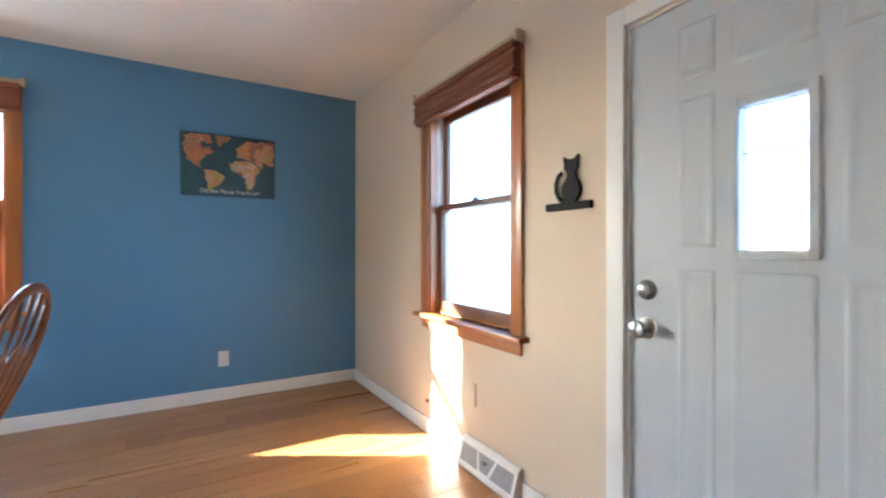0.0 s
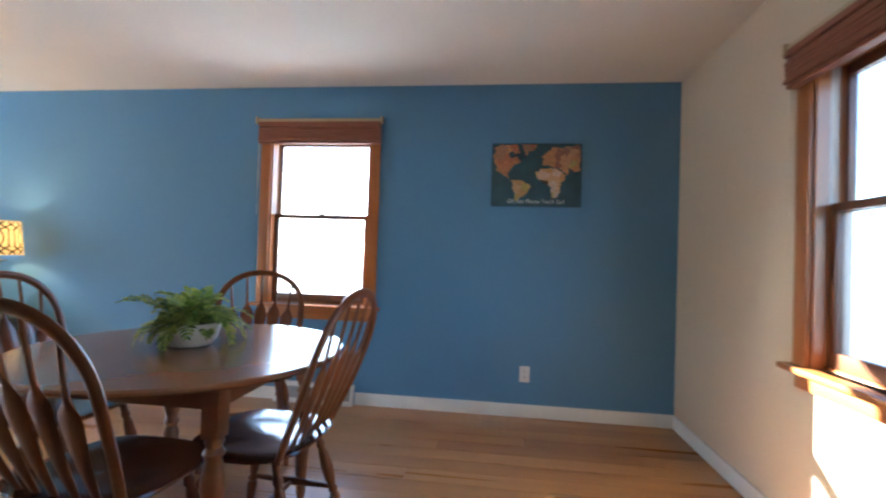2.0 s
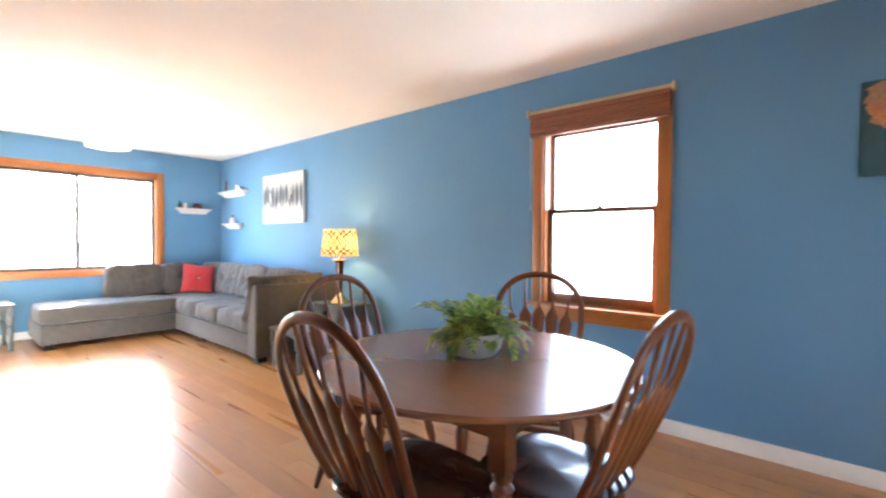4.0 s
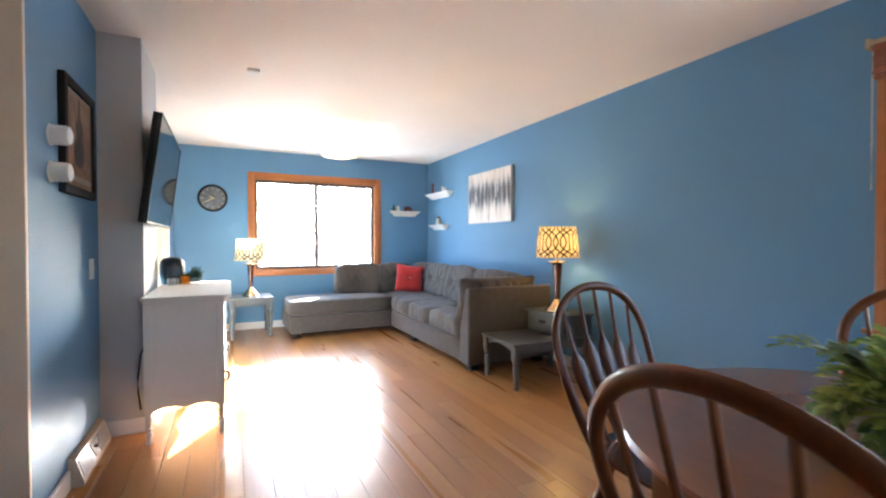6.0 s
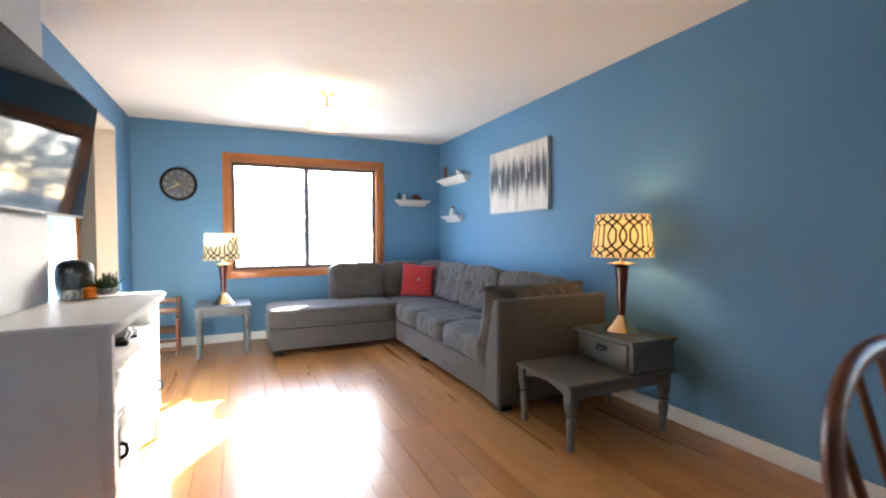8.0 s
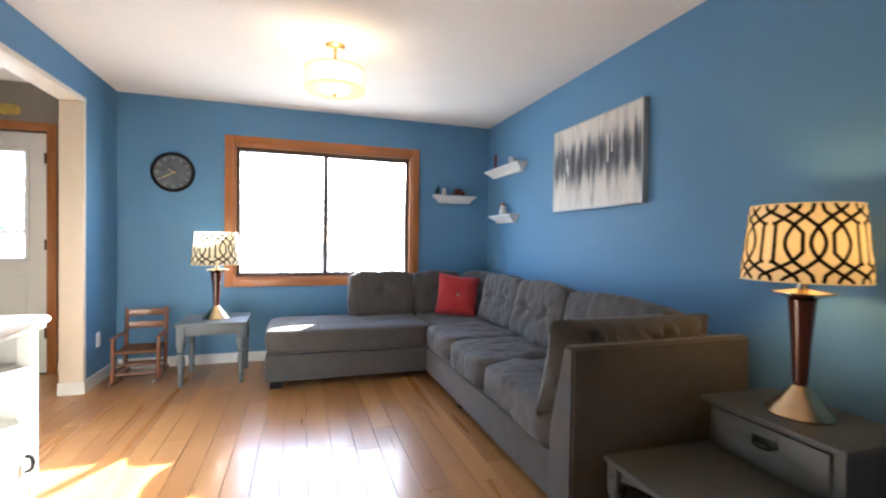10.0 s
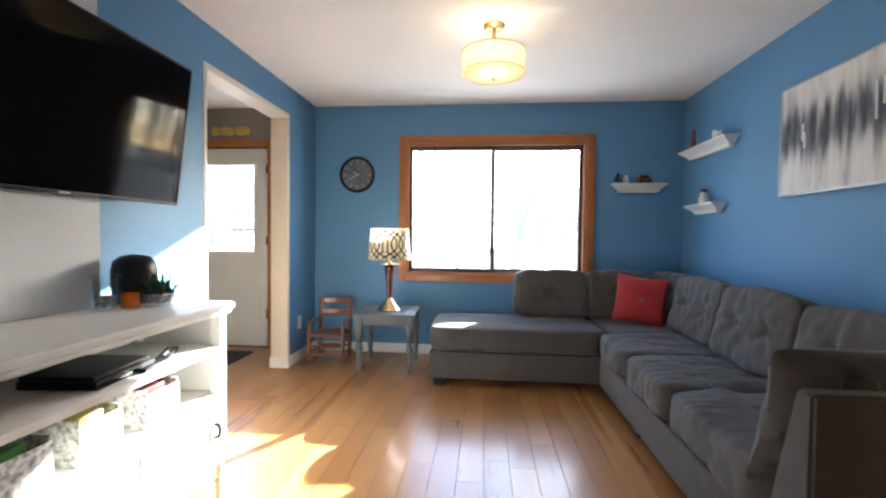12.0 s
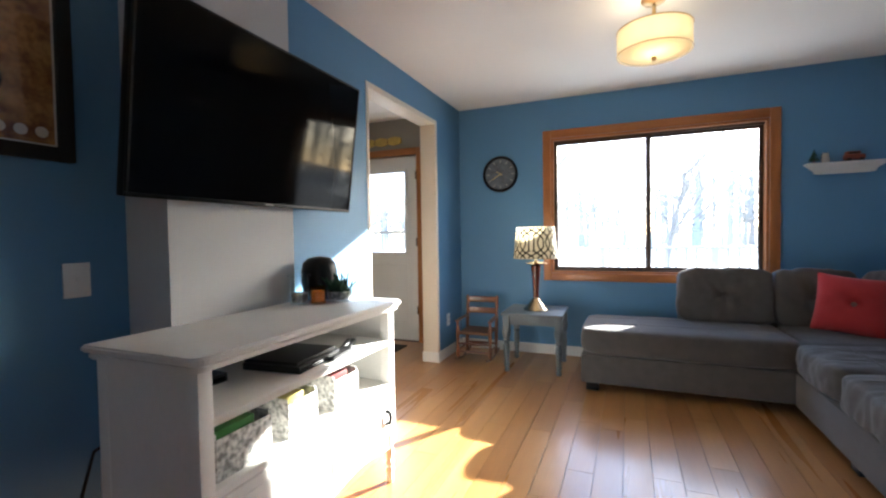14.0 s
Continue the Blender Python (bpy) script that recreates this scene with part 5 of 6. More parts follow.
def framed_poster():
    t = thing("framed_poster", "tan and brown vintage poster behind glass in a black frame", "poster", pose(-5.215, YD + 0.03, 1.415, 0, 0, 0))
    w, h, f = 0.52, 0.56, 0.044
    part("frame", boxes((0, f, -0.03, 0, 0, h, 0.004), (w - f, w, -0.03, 0, 0, h, 0.004), (f, w - f, -0.03, 0, 0, f, 0.004), (f, w - f, -0.03, 0, h - f, h, 0.004)), BLACK_WOOD, t)
    part("mat_board", boxes((f, w - f, -0.026, -0.016, f, h - f)), IVORY, t)
    pr = part("print", boxes((f + 0.007, w - f - 0.007, -0.016, -0.014, f + 0.007, h - f - 0.007)), POSTER, t, "tan and brown print")
    part("dark_shape", plate([(0.26 + 0.085 * math.cos(a), 0.22 + 0.075 * math.sin(a)) for a in [2 * math.pi * k / 28 for k in range(28)]], 0.001, pose(0, -0.0135, 0)), BLACK_WOOD, pr, smooth=0)
    part("dark_shape", plate([(0.26 + 0.06 * math.cos(a), 0.34 + 0.05 * math.sin(a)) for a in [2 * math.pi * k / 28 for k in range(28)]], 0.001, pose(0, -0.0125, 0)), BLACK_WOOD, pr, smooth=0)
    part("dark_shape", boxes((0.248, 0.272, -0.012, -0.011, 0.36, 0.49)), BLACK_WOOD, pr)
    b0, b1, c0, c1 = f + 0.026, w - f - 0.026, f + 0.075, h - f - 0.026
    part("border", boxes((b0, b0 + 0.008, -0.0172, -0.016, c0, c1), (b1 - 0.008, b1, -0.0172, -0.016, c0, c1), (b0 + 0.008, b1 - 0.008, -0.0172, -0.016, c0, c0 + 0.008), (b0 + 0.008, b1 - 0.008, -0.0172, -0.016, c1 - 0.008, c1)), IVORY, pr, "pale printed border line")
    for k in range(8):
        part("ornament", plate([(0.085 + 0.052 * k + 0.017 * math.cos(a), 0.085 + 0.017 * math.sin(a)) for a in [2 * math.pi * j / 14 for j in range(14)]], 0.001, pose(0, -0.0135, 0)), IVORY, pr, smooth=0)
    g = part("pane", boxes((f, w - f, -0.008, -0.006, f, h - f)), GLASS, t)
    g.visible_shadow = False


POSTER = surface("aged_poster_print", (0.46, 0.25, 0.09), 0.6, vary=0.3, scale=16, bump=0.05, second=(0.14, 0.05, 0.022), spread=0.12)
framed_poster()

for z, d in ((1.655, 0.075), (1.492, 0.075)):
    t = thing("white_wall_knob", "round white plastic fixture standing off the blue wall", "wall fixture", pose(-4.60, YD, z, -90, 0, 0), group="white wall fixtures")
    part("body", lathe([(0.040, 0), (0.043, 0.006), (0.043, d - 0.02), (0.039, d - 0.006), (0.026, d)], 28), WHITE, t)
    part("mount_plate", lathe([(0.047, 0), (0.047, 0.004), (0.043, 0.006)], 28), WHITE, t)


def outlet(m, label, switch=False, w=0.072):
    t = thing("light_switch" if switch else "wall_outlet", label, "switch" if switch else "outlet", m)
    h = 0.115
    part("plate", boxes((-w / 2, w / 2, -0.006, 0, -h / 2, h / 2, 0.0025)), WHITE, t)
    for k in ((-1, 1) if (not switch or w > 0.09) else (0,)):
        if switch:
            part("toggle", boxes((k * 0.023 - 0.005, k * 0.023 + 0.005, -0.016, -0.006, -0.004, 0.012, 0.002)), WHITE, t)
        else:
            part("socket", lathe([(0.017, 0), (0.016, 0.002)], 18, (0, -0.006, k * 0.02), pose(0, 0, 0, 90)), WHITE, t)
            part("slots", boxes((-0.007, -0.005, -0.0088, -0.008, k * 0.02 - 0.004, k * 0.02 + 0.005), (0.005, 0.007, -0.0088, -0.008, k * 0.02 - 0.004, k * 0.02 + 0.005)), BLACK, t)


outlet(pose(-1.038, 0, 0.31), "white duplex wall outlet low on the blue wall")
solid("wall_plate", boxes((-0.008, 0, -1.829, -1.801, 0.31, 0.43, 0.002)), BEIGE, "slim beige cable cover plate low on the beige wall", "wall plate")
outlet(pose(-8.26, YS, 0.35, 0, 0, 180), "white duplex wall outlet beside the hall opening")
outlet(pose(-5.215, YD, 1.03, 0, 0, 180), "white light switch plate on the blue wall", True, 0.080)


def register(m, length, label, cover):
    """Sloped baseboard heat register; local x along the wall, -y out into the room."""
    t = thing("floor_register", label, "heat register", m)
    h = length / 2
    prof = [(0, 0), (-0.062, 0), (-0.064, 0.022), (-0.030, 0.135), (-0.012, 0.145), (0, 0.145)]
    bm = plate([(y, z) for y, z in prof], length, Matrix(((0, 1, 0, -h), (1, 0, 0, 0), (0, 0, 1, 0), (0, 0, 0, 1))))
    part("cover", bm, cover, t, smooth=0)
    way = Vector((0, 0.034, 0.113)).normalized()
    out = Vector((0, -way.z, way.y))
    o = Vector((0, -0.064, 0.022))

    def tile(pts):
        b = bmesh.new()
        lo = [b.verts.new(o + Vector((x, 0, 0)) + way * v + out * 0.0005) for x, v in pts]
        hi = [b.verts.new(o + Vector((x, 0, 0)) + way * v + out * 0.003) for x, v in pts]
        b.faces.new(hi)
        for i in range(len(pts)):
            b.faces.new((lo[i], lo[(i + 1) % len(pts)], hi[(i + 1) % len(pts)], hi[i]))
        bmesh.ops.recalc_face_normals(b, faces=b.faces)
        return b
    a = h - 0.02
    part("grille", tile([(-a, 0.015), (-0.05, 0.015), (-0.085, 0.10), (-a, 0.10)]), GRILLE, t, "grey mesh grille")
    part("grille", tile([(a, 0.015), (0.05, 0.015), (0.085, 0.10), (a, 0.10)]), GRILLE, t)
    part("grille", tile([(-0.03, 0.02), (0.03, 0.02), (0.066, 0.10), (-0.066, 0.10)]), GRILLE, t)
    part("lever", boxes((-0.02, 0.012, -0.066, -0.045, 0.085, 0.095, 0.002)), METAL, t)


GRILLE = surface("grey_mesh_grille", (0.36, 0.37, 0.38), 0.5, metal=0.3, vary=0.15, scale=60, bump=0.6, grain=420)
TAN_METAL = surface("tan_painted_metal", (0.46, 0.38, 0.28), 0.45, vary=0.06, bump=0.05)
register(pose(0, -1.97, 0, 0, 0, -90), 0.45, "white metal baseboard heat register on the beige wall", WHITE)
register(pose(-2.62, 0, 0), 0.62, "white metal baseboard heat register under the window", WHITE)
register(pose(-5.04, YD, 0, 0, 0, 180), 0.55, "tan metal baseboard heat register under the switch", TAN_METAL)

t = thing("ceiling_sensor", "small white plastic sensor on the ceiling", "sensor", pose(-5.61, -2.745, H))
part("body", boxes((-0.03, 0.03, -0.042, 0.042, -0.022, 0, 0.006)), WHITE, t)
solid("cable_clip", boxes((-0.012, 0, -1.325, -1.30, 0.185, 0.205, 0.004)), RUST, "tiny reddish cable clip low on the beige wall", "clip")


# ---- on the dining table ----
def fern():
    t = thing("potted_fern", "green fern in a low white ceramic bowl on the table", "potted plant", pose(-2.505, -1.60, 0.75))
    part("pot", lathe([(0.062, 0), (0.080, 0.004), (0.101, 0.032), (0.113, 0.074), (0.114, 0.094), (0.109, 0.096), (0.104, 0.072), (0.02, 0.068)], 40), IVORY, t, "white ceramic bowl")
    part("soil", lathe([(0.104, 0.068), (0.09, 0.076), (0.02, 0.080)], 24), SOIL, t)
    rng = random.Random(11)
    bm = bmesh.new()
    for k in range(54):
        a = 2.39996 * k + rng.uniform(-0.3, 0.3)
        el = radians(rng.uniform(24, 80))
        ln = rng.uniform(0.155, 0.26) * (1.0 if el < 1.0 else 0.80)
        p = Vector((0.055 * math.cos(a) * rng.random(), 0.055 * math.sin(a) * rng.random(), 0.078))
        d = Vector((math.cos(a) * math.cos(el), math.sin(a) * math.cos(el), math.sin(el)))
        n = 11
        step = ln / n
        pts = [p.copy()]
        drop = rng.uniform(0.10, 0.24) if k % 9 else 0.32
        for j in range(n):
            d = (d + Vector((rng.uniform(-0.04, 0.04), rng.uniform(-0.04, 0.04), -drop * (0.4 + 1.5 * j / n)))).normalized()
            p = p + d * step
            if p.z < 0.014:
                p.z = 0.014
            pts.append(p.copy())
        sweep(pts, 0.0013, seg=4, bm=bm)
        for j in range(1, n + 1):
            u = j / n
            q = pts[j]
            tan = (pts[j] - pts[j - 1]).normalized()
            side = tan.cross(Vector((0, 0, 1)))
            side = side.normalized() if side.length > 0.05 else Vector((1, 0, 0))
            l = 0.044 * math.sin(math.pi * min(u * 0.72 + 0.22, 1)) + 0.008
            for sd in (-1, 1):
                fold = rng.uniform(-0.30, 0.22)
                tip = q + side * (sd * l * 0.86) + tan * (l * rng.uniform(0.5, 0.85)) + Vector((0, 0, fold * l))
                w = tan * rng.uniform(0.0082, 0.0112)
                near, far = q.lerp(tip, 0.33) + Vector((0, 0, 0.003)), q.lerp(tip, 0.70) + Vector((0, 0, 0.0035))
                for c in (q, near, far, tip):
                    c.z = max(c.z, 0.004)
                v = [bm.verts.new(c) for c in (q - w * 0.35, near - w, far - w * 0.8, tip, far + w * 0.8, near + w, q + w * 0.35)]
                bm.faces.new(v)
    part("fronds", bm, LEAF, t, "arching green fronds", smooth=0)


SOIL = surface("dark_potting_soil", (0.025, 0.018, 0.012), 0.95, vary=0.3, bump=0.6)
LEAF, ln_, lk_, lb_ = nodes_of("fern_leaf")
lt_, lm_, li_, lr_ = ln_.new("ShaderNodeBsdfTranslucent"), ln_.new("ShaderNodeMixShader"), ln_.new("ShaderNodeNewGeometry"), ln_.new("ShaderNodeValToRGB")
lr_.color_ramp.elements[0].color, lr_.color_ramp.elements[1].color = (0.085, 0.175, 0.026, 1), (0.44, 0.51, 0.12, 1)
lk_.new(li_.outputs["Random Per Island"], lr_.inputs[0])
lk_.new(lr_.outputs[0], lb_.inputs["Base Color"])
lk_.new(lr_.outputs[0], lt_.inputs[0])
lb_.inputs["Roughness"].default_value = 0.5
lm_.inputs[0].default_value = 0.3
lk_.new(lb_.outputs[0], lm_.inputs[1])
lk_.new(lt_.outputs[0], lm_.inputs[2])
lk_.new(lm_.outputs[0], ln_["Material Output"].inputs[0])
fern()


# ---- on and in the dresser ----
CLEAR = glass_material("clear_jar_glass", (0.95, 0.97, 0.97), 0.02)
AMBER = glass_material("amber_glass", (1.0, 0.76, 0.40), 0.05)
WAX = surface("orange_wax", (0.80, 0.42, 0.10), 0.5, vary=0.1, bump=0.05)
BASKET = surface("grey_floral_cardboard", (0.66, 0.65, 0.61), 0.8, vary=0.35, scale=52, bump=0.15, second=(0.20, 0.20, 0.185), spread=0.10)
DT = 0.862
t = thing("glass_jar", "clear lidded glass jar on the dresser", "jar", pose(-5.905, -3.285, DT))
part("jar", lathe([(0.037, 0), (0.041, 0.004), (0.041, 0.112), (0.039, 0.125), (0.036, 0.125), (0.038, 0.113), (0.038, 0.008), (0.01, 0.006)], 28), CLEAR, t)
part("filling", lathe([(0.033, 0.009), (0.036, 0.02), (0.036, 0.045), (0.029, 0.052), (0.01, 0.054)], 18), BASKET, t)
part("lid", lathe([(0.052, 0.125), (0.052, 0.133), (0.047, 0.137), (0.014, 0.138), (0.010, 0.146), (0.016, 0.156), (0.010, 0.162)], 28), CLEAR, t, "clear glass lid with a knob")
t = thing("candle", "orange candle in an amber glass on the dresser", "candle", pose(-5.945, -3.215, DT))
part("glass", lathe([(0.03, 0), (0.034, 0.004), (0.034, 0.078), (0.031, 0.078), (0.031, 0.01), (0.01, 0.008)], 24), AMBER, t)
part("wax", lathe([(0.029, 0.011), (0.029, 0.058), (0.02, 0.06), (0.003, 0.06)], 20), WAX, t)
t = thing("succulent_bowl", "small dark succulent plant in a low glass bowl on the dresser", "potted plant", pose(-6.03, -3.16, DT))
part("bowl", lathe([(0.046, 0), (0.060, 0.006), (0.063, 0.03), (0.062, 0.062), (0.058, 0.062), (0.058, 0.03), (0.02, 0.012)], 28), CLEAR, t)
part("pebbles", lathe([(0.044, 0.012), (0.056, 0.03), (0.055, 0.046), (0.01, 0.050)], 20), BASKET, t, "pale pebbles in the bowl")
bm = bmesh.new()
rng = random.Random(5)
for k in range(56):
    a, e = rng.uniform(0, 6.283), radians(rng.uniform(15, 85))
    r0 = Vector((rng.uniform(-0.035, 0.035), rng.uniform(-0.035, 0.035), 0.045))
    l = rng.uniform(0.05, 0.09)
    sweep([r0, r0 + Vector((math.cos(a) * math.cos(e), math.sin(a) * math.cos(e), math.sin(e))) * l * 0.6, r0 + Vector((math.cos(a) * math.cos(e), math.sin(a) * math.cos(e), math.sin(e) * 1.05)) * l], 0.007, 0.003, seg=6, bm=bm, taper=[0.8, 1, 0.12])
part("leaves", bm, GREEN, t)
t = thing("smart_speaker", "black rounded speaker standing behind the jars on the dresser", "speaker", pose(-6.08, -3.312, DT))
part("body", lathe([(0.070, 0), (0.076, 0.01), (0.085, 0.08), (0.085, 0.135), (0.077, 0.175), (0.052, 0.198), (0.01, 0.206)], 28), BLACK, t)
t = thing("disc_player", "flat black disc player on the dresser shelf", "disc player", pose(-5.66, -3.12, 0.680, 0, 0, 6))
part("body", boxes((-0.135, 0.135, -0.11, 0.13, 0.004, 0.030, 0.004), (-0.128, 0.128, -0.11, 0.118, 0.030, 0.043, 0.005)), BLACK, t)
part("front_strip", boxes((-0.13, 0.13, 0.13, 0.132, 0.012, 0.020)), SCREEN, t)
for sx in (-0.11, 0.11):
    for sy in (-0.09, 0.11):
        part("foot", lathe([(0.012, 0), (0.012, 0.004)], 10, (sx, sy, 0)), BLACK, t)
t = thing("cable_box", "low black cable box at the back of the dresser shelf", "cable box", pose(-5.31, -3.25, 0.680, 0, 0, -4))
part("body", boxes((-0.11, 0.11, -0.07, 0.07, 0.0, 0.030, 0.004)), BLACK, t)
part("front_strip", boxes((-0.10, 0.10, 0.07, 0.0715, 0.008, 0.020)), SCREEN, t)
t = thing("remote_control", "black remote control lying on the dresser shelf", "remote control", pose(-5.93, -3.05, 0.680, 0, 0, 25))
part("body", boxes((-0.09, 0.09, -0.022, 0.022, 0, 0.02, 0.007)), BLACK, t)
for k in range(6):
    part("button", lathe([(0.006, 0.02), (0.005, 0.022)], 10, (-0.06 + k * 0.022, 0, 0)), GRILLE, t)
t = thing("remote_control", "slim black remote control behind the other on the shelf", "remote control", pose(-5.80, -3.00, 0.680, 0, 0, 8))
part("body", boxes((-0.08, 0.08, -0.02, 0.02, 0, 0.018, 0.006)), BLACK, t)
MAGS = [surface("green_paper", (0.06, 0.22, 0.05), 0.5), surface("yellow_paper", (0.36, 0.31, 0.09), 0.5), surface("dark_red_paper", (0.16, 0.03, 0.03), 0.5), surface("cream_paper", (0.62, 0.58, 0.50), 0.6), surface("navy_paper", (0.03, 0.03, 0.07), 0.5)]
for k, (x, wide) in enumerate(((-5.305, 0.205), (-5.56, 0.15), (-5.82, 0.16))):
    t = thing("magazine_box", "grey floral magazine box filled with papers in the dresser", "storage box", pose(x, -3.13, 0.478), group="magazine boxes in the dresser")
    h = wide / 2
    part("box", boxes((-h, h, -0.15, -0.144, 0, 0.12), (-h, h, 0.144, 0.15, 0, 0.12, 0.001), (-h, -h + 0.005, -0.144, 0.144, 0, 0.135), (h - 0.005, h, -0.144, 0.144, 0, 0.135), (-h + 0.005, h - 0.005, -0.144, 0.144, 0, 0.004)), BASKET, t)
    for j in range(5):
        part("magazine", boxes((-h + 0.02 + 0.006 * j, h - 0.012 - 0.008 * (4 - j), -0.13, 0.135 - 0.01 * (j % 3), 0.006 + 0.026 * j, 0.030 + 0.026 * j, 0.001)), MAGS[(j - 4 + k) % 5], t)


# ---- child's rocking chair ----
def rocking_chair():
    t = thing("rocking_chair", "small brown wooden child's rocking chair with a woven seat", "rocking chair", pose(-8.27, -3.235, 0, 0, 0, 2))
    hw = 0.145
    for s in (-1, 1):
        y = s * hw
        pts = [(-0.235 + 0.47 * k / 16, y, 0.010 + 0.035 * ((k - 8) / 8) ** 2) for k in range(17)]
        part("rocker", sweep(pts, 0.009, 0.011, seg=8), ROCK, t)
        part("back_post", turned((-0.115, y, 0.022), (-0.175, y, 0.575), [(0.015, 0), (0.018, 0.3), (0.016, 0.93), (0.019, 0.96), (0.008, 1)], 12), ROCK, t)
        part("front_post", turned((0.13, y * 1.06, 0.022), (0.13, y * 1.06, 0.365), [(0.015, 0), (0.019, 0.2), (0.015, 0.4), (0.020, 0.75), (0.014, 0.9), (0.015, 1)], 12), ROCK, t)
        part("arm", sweep([(-0.155, y, 0.375), (0.0, y * 1.04, 0.378), (0.15, y * 1.08, 0.37)], 0.022, 0.008, seg=10), ROCK, t)
        part("side_rung", turned((-0.12, y, 0.10), (0.13, y * 1.06, 0.10), [(0.007, 0), (0.009, 0.5), (0.007, 1)], 10), ROCK, t)
    for z, x in ((0.53, -0.171), (0.425, -0.160)):
        sl = [(x - 0.018 * math.sin(math.pi * k / 10), -hw + 2 * hw * k / 10, z) for k in range(11)]
        part("back_slat", sweep(sl, 0.006, 0.030, seg=10), WALNUT, t, "lighter curved back slat")
    for x, z in ((0.13, 0.085), (0.13, 0.16), (-0.12, 0.12)):
        part("rung", turned((x, -hw * 1.04, z), (x, hw * 1.04, z), [(0.009, 0), (0.013, 0.5), (0.009, 1)], 10), ROCK, t)
    part("seat", boxes((-0.145, 0.145, -hw, hw, 0.245, 0.268, 0.009)), RUSH, t, "woven rush seat")
    for k in range(11):
        part("rush_cord", sweep([(-0.143, -0.125 + 0.025 * k, 0.268), (0.0, -0.125 + 0.025 * k, 0.266), (0.143, -0.125 + 0.025 * k, 0.268)], 0.010, 0.005, seg=6), RUSH, t)


ROCK = surface("brown_varnished_wood", (0.20, 0.065, 0.022), 0.35, vary=0.2, scale=8, bump=0.06, coat=0.3)
RUSH = surface("woven_rush", (0.20, 0.095, 0.045), 0.8, vary=0.25, scale=30, bump=0.5, grain=150)
rocking_chair()

# ---- back hall ----
t = thing("carved_sign", "yellowed carved wooden sign above the back door", "sign", pose(XW + 0.001, -4.41, 2.168, 0, 0, 90))
YELLOW = surface("yellowed_wood", (0.62, 0.44, 0.10), 0.6, vary=0.2, scale=16, bump=0.2)
lobe = lambda u: 0.024 + 0.022 * abs(math.cos(2.5 * math.pi * u)) ** 0.7
out = [(-0.205 + 0.41 * k / 40, lobe(k / 40)) for k in range(41)] + [(0.205 - 0.41 * k / 40, -lobe(1 - k / 40)) for k in range(41)]
part("board", plate(out, 0.016, pose(0, -0.016, 0.037)), YELLOW, t, smooth=0)
for x in (-0.123, 0.041):
    part("carved_mark", boxes((x - 0.005, x + 0.005, -0.018, -0.016, 0.016, 0.058, 0.0008)), BROWN, t)
t = thing("doormat", "dark woven doormat inside the back door", "doormat", pose(-8.22, -4.45, 0.0))
MATTE = surface("dark_coir", (0.06, 0.045, 0.035), 0.95, vary=0.25, scale=30, bump=0.8, grain=200)
part("mat", boxes((-0.22, 0.22, -0.38, 0.38, 0.0, 0.014, 0.005)), MATTE, t)


# ---- outside the windows ----
# Bark colour is lifted so glare seems to wash the trees out.
GLARE_BARK = surface("glare_paled_bark", (0.26, 0.24, 0.22), 0.9, vary=0.2, scale=8, bump=0.5, grain=30)
DECK = surface("weathered_deck_wood", (0.36, 0.33, 0.31), 0.8, vary=0.15, scale=4, bump=0.2)


def bare_tree(x, y, h, r, seed):
    rng = random.Random(seed)
    t = thing("bare_tree", "tall bare winter tree beyond the deck, bark paled for glare", "tree", pose(x, y, -0.6))
    trunk, limbs = bmesh.new(), bmesh.new()

    def grow(p, d, length, rad, depth, bm):
        n = 5
        pts = [p.copy()]
        for k in range(n):
            d = (d + Vector((rng.uniform(-0.13, 0.13), rng.uniform(-0.13, 0.13), rng.uniform(-0.02, 0.08)))).normalized()
            p = p + d * (length / n)
            pts.append(p.copy())
        rr = [1 - 0.45 * k / n for k in range(n + 1)]
        b = bm
        rings = []
        for q, f in zip(pts, rr):
            seg = 8 if depth == 0 else 5
            side = d.cross(Vector((0.3, 1, 0.2))).normalized()
            nor = side.cross(d).normalized()
            rings.append([b.verts.new(q + (side * math.cos(6.2832 * k / seg) + nor * math.sin(6.2832 * k / seg)) * rad * f) for k in range(seg)])
        for a, c in zip(rings, rings[1:]):
            for k in range(len(a)):
                b.faces.new((a[k], a[(k + 1) % len(a)], c[(k + 1) % len(a)], c[k]))
        b.faces.new(rings[-1])
        if depth < 4:
            for k in range(3 if depth else 6):
                q = pts[rng.randint(2, n)]
                e = (d + Vector((rng.uniform(-1, 1), rng.uniform(-1, 1), rng.uniform(-0.1, 0.6)))).normalized()
                grow(q, e, length * rng.uniform(0.45, 0.68), rad * rng.uniform(0.38, 0.55), depth + 1, limbs)
    grow(Vector((0, 0, 0)), Vector((rng.uniform(-0.1, 0.1), rng.uniform(-0.1, 0.1), 1)).normalized(), h, r, 0, trunk)
    part("trunk", trunk, GLARE_BARK, t)
    part("limbs", limbs, GLARE_BARK, t)


bare_tree(-18.0, -4.6, 5.0, 0.26, 4)
bare_tree(-23.0, -0.6, 4.0, 0.13, 9)


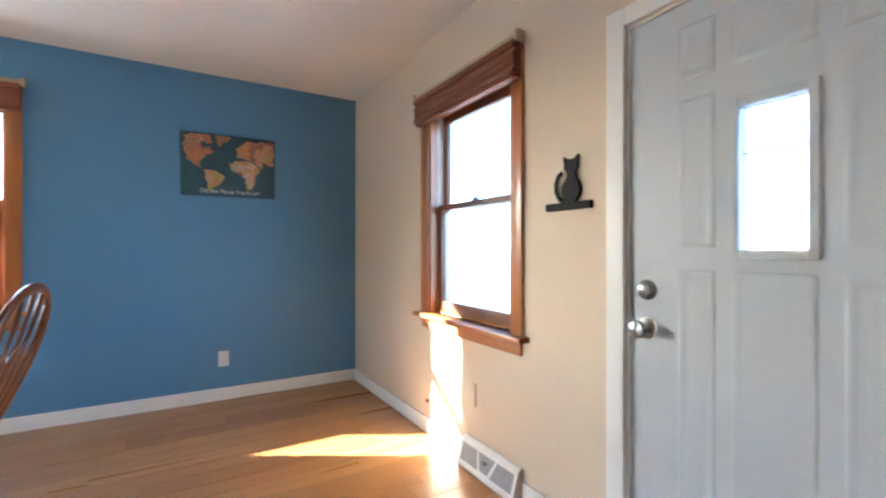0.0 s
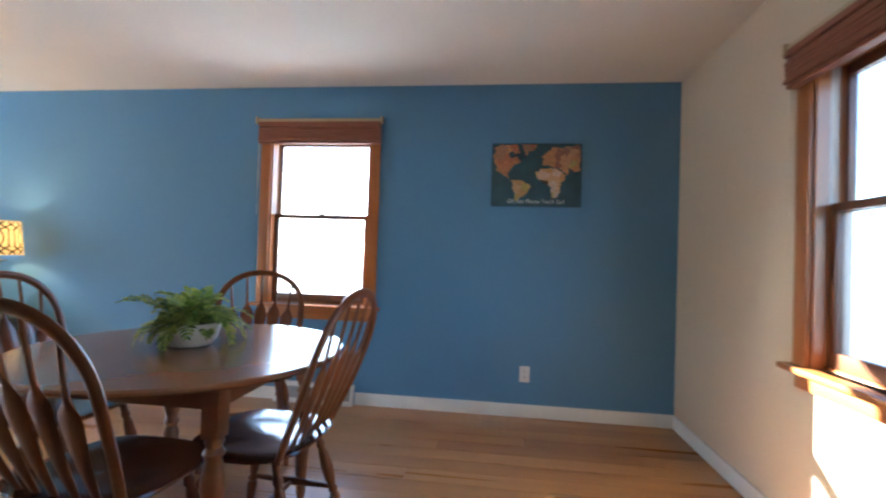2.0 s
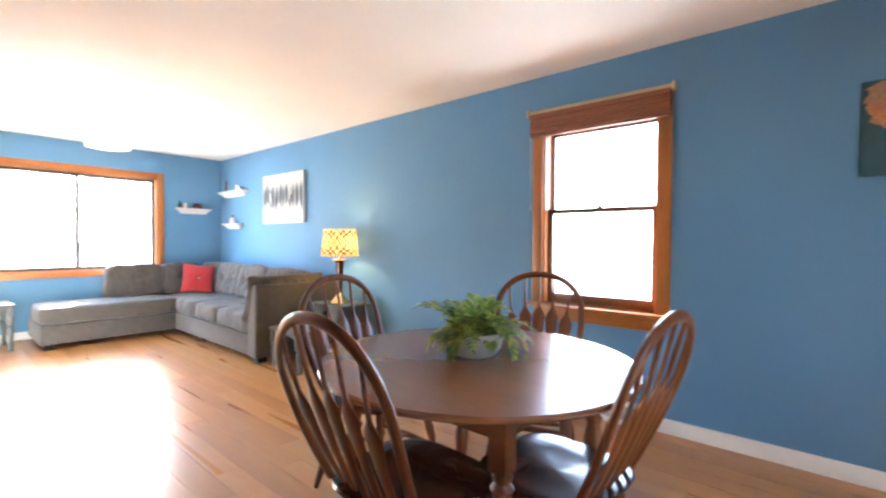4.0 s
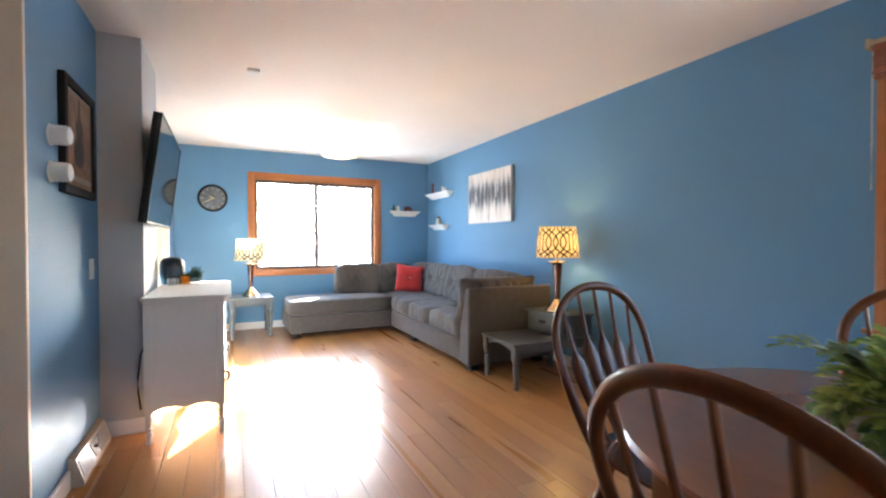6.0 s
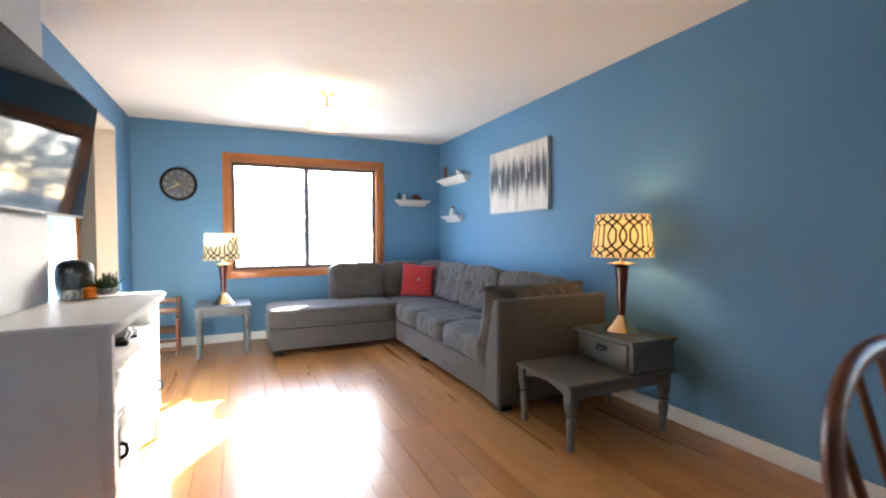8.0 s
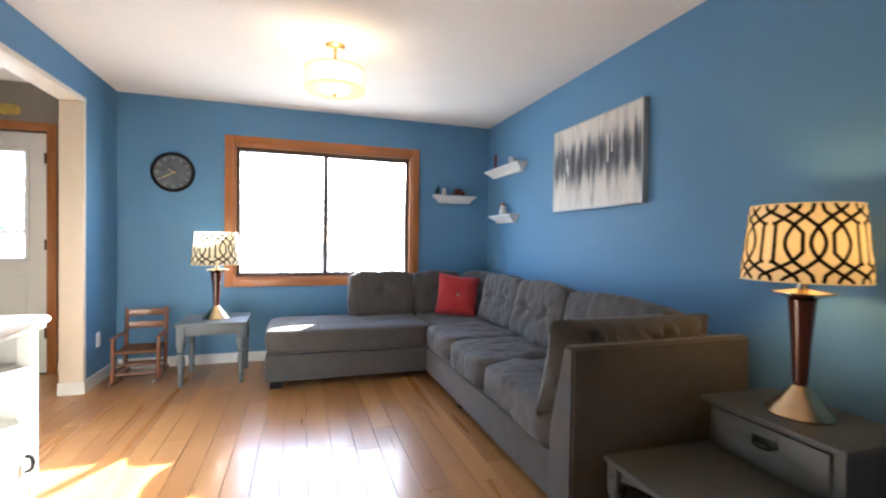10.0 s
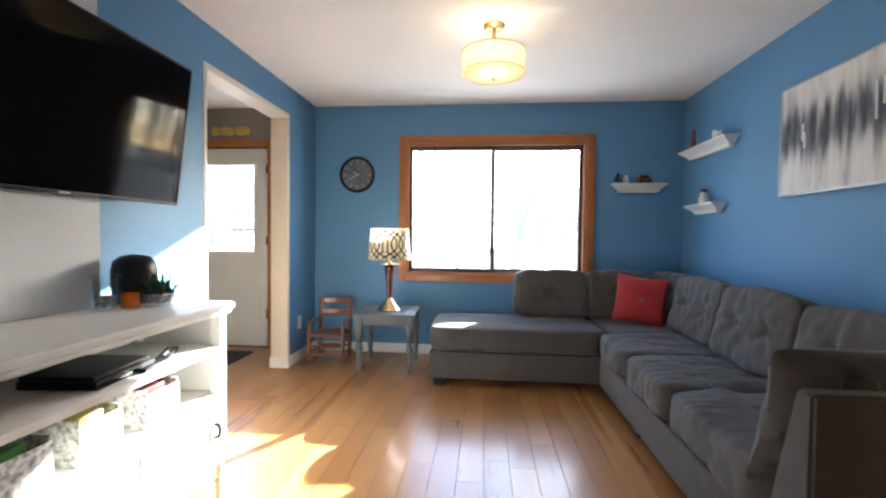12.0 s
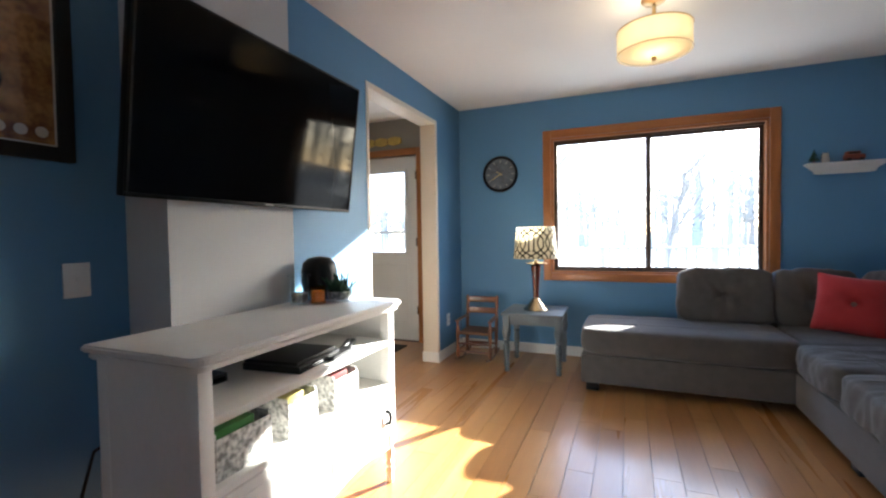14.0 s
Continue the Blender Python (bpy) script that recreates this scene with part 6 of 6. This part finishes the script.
def deck_rail():
    t = thing("deck_railing", "weathered wooden deck railing outside the wide window", "railing", pose(-12.6, -2.4, -0.6))
    part("top_rail", boxes((-0.06, 0.06, 0, 5.2, 1.48, 1.52, 0.006)), DECK, t)
    part("bottom_rail", boxes((-0.03, 0.03, 0, 5.2, 0.75, 0.79, 0.004)), DECK, t)
    for k in range(4):
        part("post", boxes((-0.045, 0.045, 0.02 + k * 1.7, 0.11 + k * 1.7 if k < 3 else 5.2, 0, 1.48) if k < 3 else (-0.045, 0.045, 5.09, 5.18, 0, 1.48)), DECK, t)
    for k in range(34):
        part("baluster", boxes((-0.018, 0.018, 0.16 + k * 0.148, 0.196 + k * 0.148, 0.79, 1.48)), DECK, t)


deck_rail()


# Haze put into the colour: far bark paled to fade against bright sky.
HAZE_BARK = surface("haze_paled_far_bark", (0.46, 0.45, 0.43), 0.9, vary=0.2, scale=0.4, bump=0.0)


def far_woods():
    """A belt of bare trees that closes the view to the west and covers its sky glow."""
    rng = random.Random(12)
    bm = bmesh.new()

    def spike(p, q, ra, rb):
        d = (q - p).normalized()
        a = d.cross(Vector((0.31, 0.9, 0.2))).normalized()
        b = a.cross(d)
        low, high = [], []
        for k in range(3):
            c, s = math.cos(2.0944 * k), math.sin(2.0944 * k)
            low.append(bm.verts.new(p + (a * c + b * s) * ra))
            high.append(bm.verts.new(q + (a * c + b * s) * rb))
        for k in range(3):
            bm.faces.new((low[k], low[(k + 1) % 3], high[(k + 1) % 3], high[k]))
    for k in range(360):
        foot = Vector((rng.uniform(-85, -55), rng.uniform(-65, 45), -0.6))
        h = rng.uniform(8, 15)
        top = foot + Vector((rng.uniform(-0.8, 0.8), rng.uniform(-0.8, 0.8), h))
        spike(foot, top, rng.uniform(0.14, 0.3), 0.03)
        for j in range(16):
            u = rng.uniform(0.15, 0.95)
            p = foot.lerp(top, u)
            q = p + Vector((rng.uniform(-1, 1), rng.uniform(-1, 1), rng.uniform(0.1, 1.0))) * h * 0.3 * (1.15 - u)
            spike(p, q, 0.10, 0.02)
            for i in range(3):
                m = p.lerp(q, rng.uniform(0.3, 1))
                spike(m, m + Vector((rng.uniform(-1, 1), rng.uniform(-1, 1), rng.uniform(0, 1))) * h * 0.09, 0.045, 0.015)
    woods = new("far_woods", finish(bm, "far_woods", HAZE_BARK, 0))
    tagged(woods, "distant belt of bare winter trees on the snowy ground", "woods", kind="stuff")


far_woods()


# ---- outside ----
solid("ground", boxes((-400, 400, -400, 400, -0.62, -0.60)), GRASS, "pale winter ground round the house", kind="structure", smooth=0)

# ---- floor planks ----
def plank_mesh(length, width):
    bm = boxes((-length / 2 + 0.0004, length / 2 - 0.0004, -width / 2 + 0.0006, width / 2 - 0.0006, -0.012, 0.0))
    for v in bm.verts:
        if v.co.z > -0.001:
            v.co.x *= 1 - 0.0008 / length
            v.co.y *= 1 - 0.0012 / width
    return finish(bm, "plank", FLOOR_WOOD, 0)


floor = thing("floor", "honey-coloured wooden plank floor", "floor", kind="structure")
rng = random.Random(7)
PW = 0.13
LENGTHS = [0.6, 0.9, 1.2, 1.5, 1.8]
MESHES = {n: plank_mesh(n, PW) for n in LENGTHS}
rest = bmesh.new()
y = 0.0
row = 0
while y > YK:
    yc = y - PW / 2
    x = XW - 0.1
    first = True
    lim = 0.12
    while x < lim:
        n = rng.choice(LENGTHS)
        size = min(n * (rng.uniform(0.4, 1.0) if first else 1.0), lim - x + 0.001)
        first = False
        xc = x + size / 2
        if yc > -3.72 and x + size > XW:
            ob = new("plank", MESHES[n])
            ob.parent, ob.location = floor, (xc, yc, 0)
            ob.scale.x = size / n
            if rng.random() < 0.5:
                ob.rotation_euler = (0, 0, math.pi)
            ob.rotation_euler.x, ob.rotation_euler.y = radians(rng.gauss(0, 0.14)), radians(rng.gauss(0, 0.008))
        elif x + size > XW:
            box(rest, x + 0.0012, x + size - 0.0012, yc - PW / 2 + 0.0012, yc + PW / 2 - 0.0012, -0.012, 0)
        x += size
    y -= PW
    row += 1
me = finish(rest, "planks_beyond", FLOOR_WOOD, 0)
ob = new("planks_beyond", me)
ob.parent = floor
tagged(ob, kind="stuff")
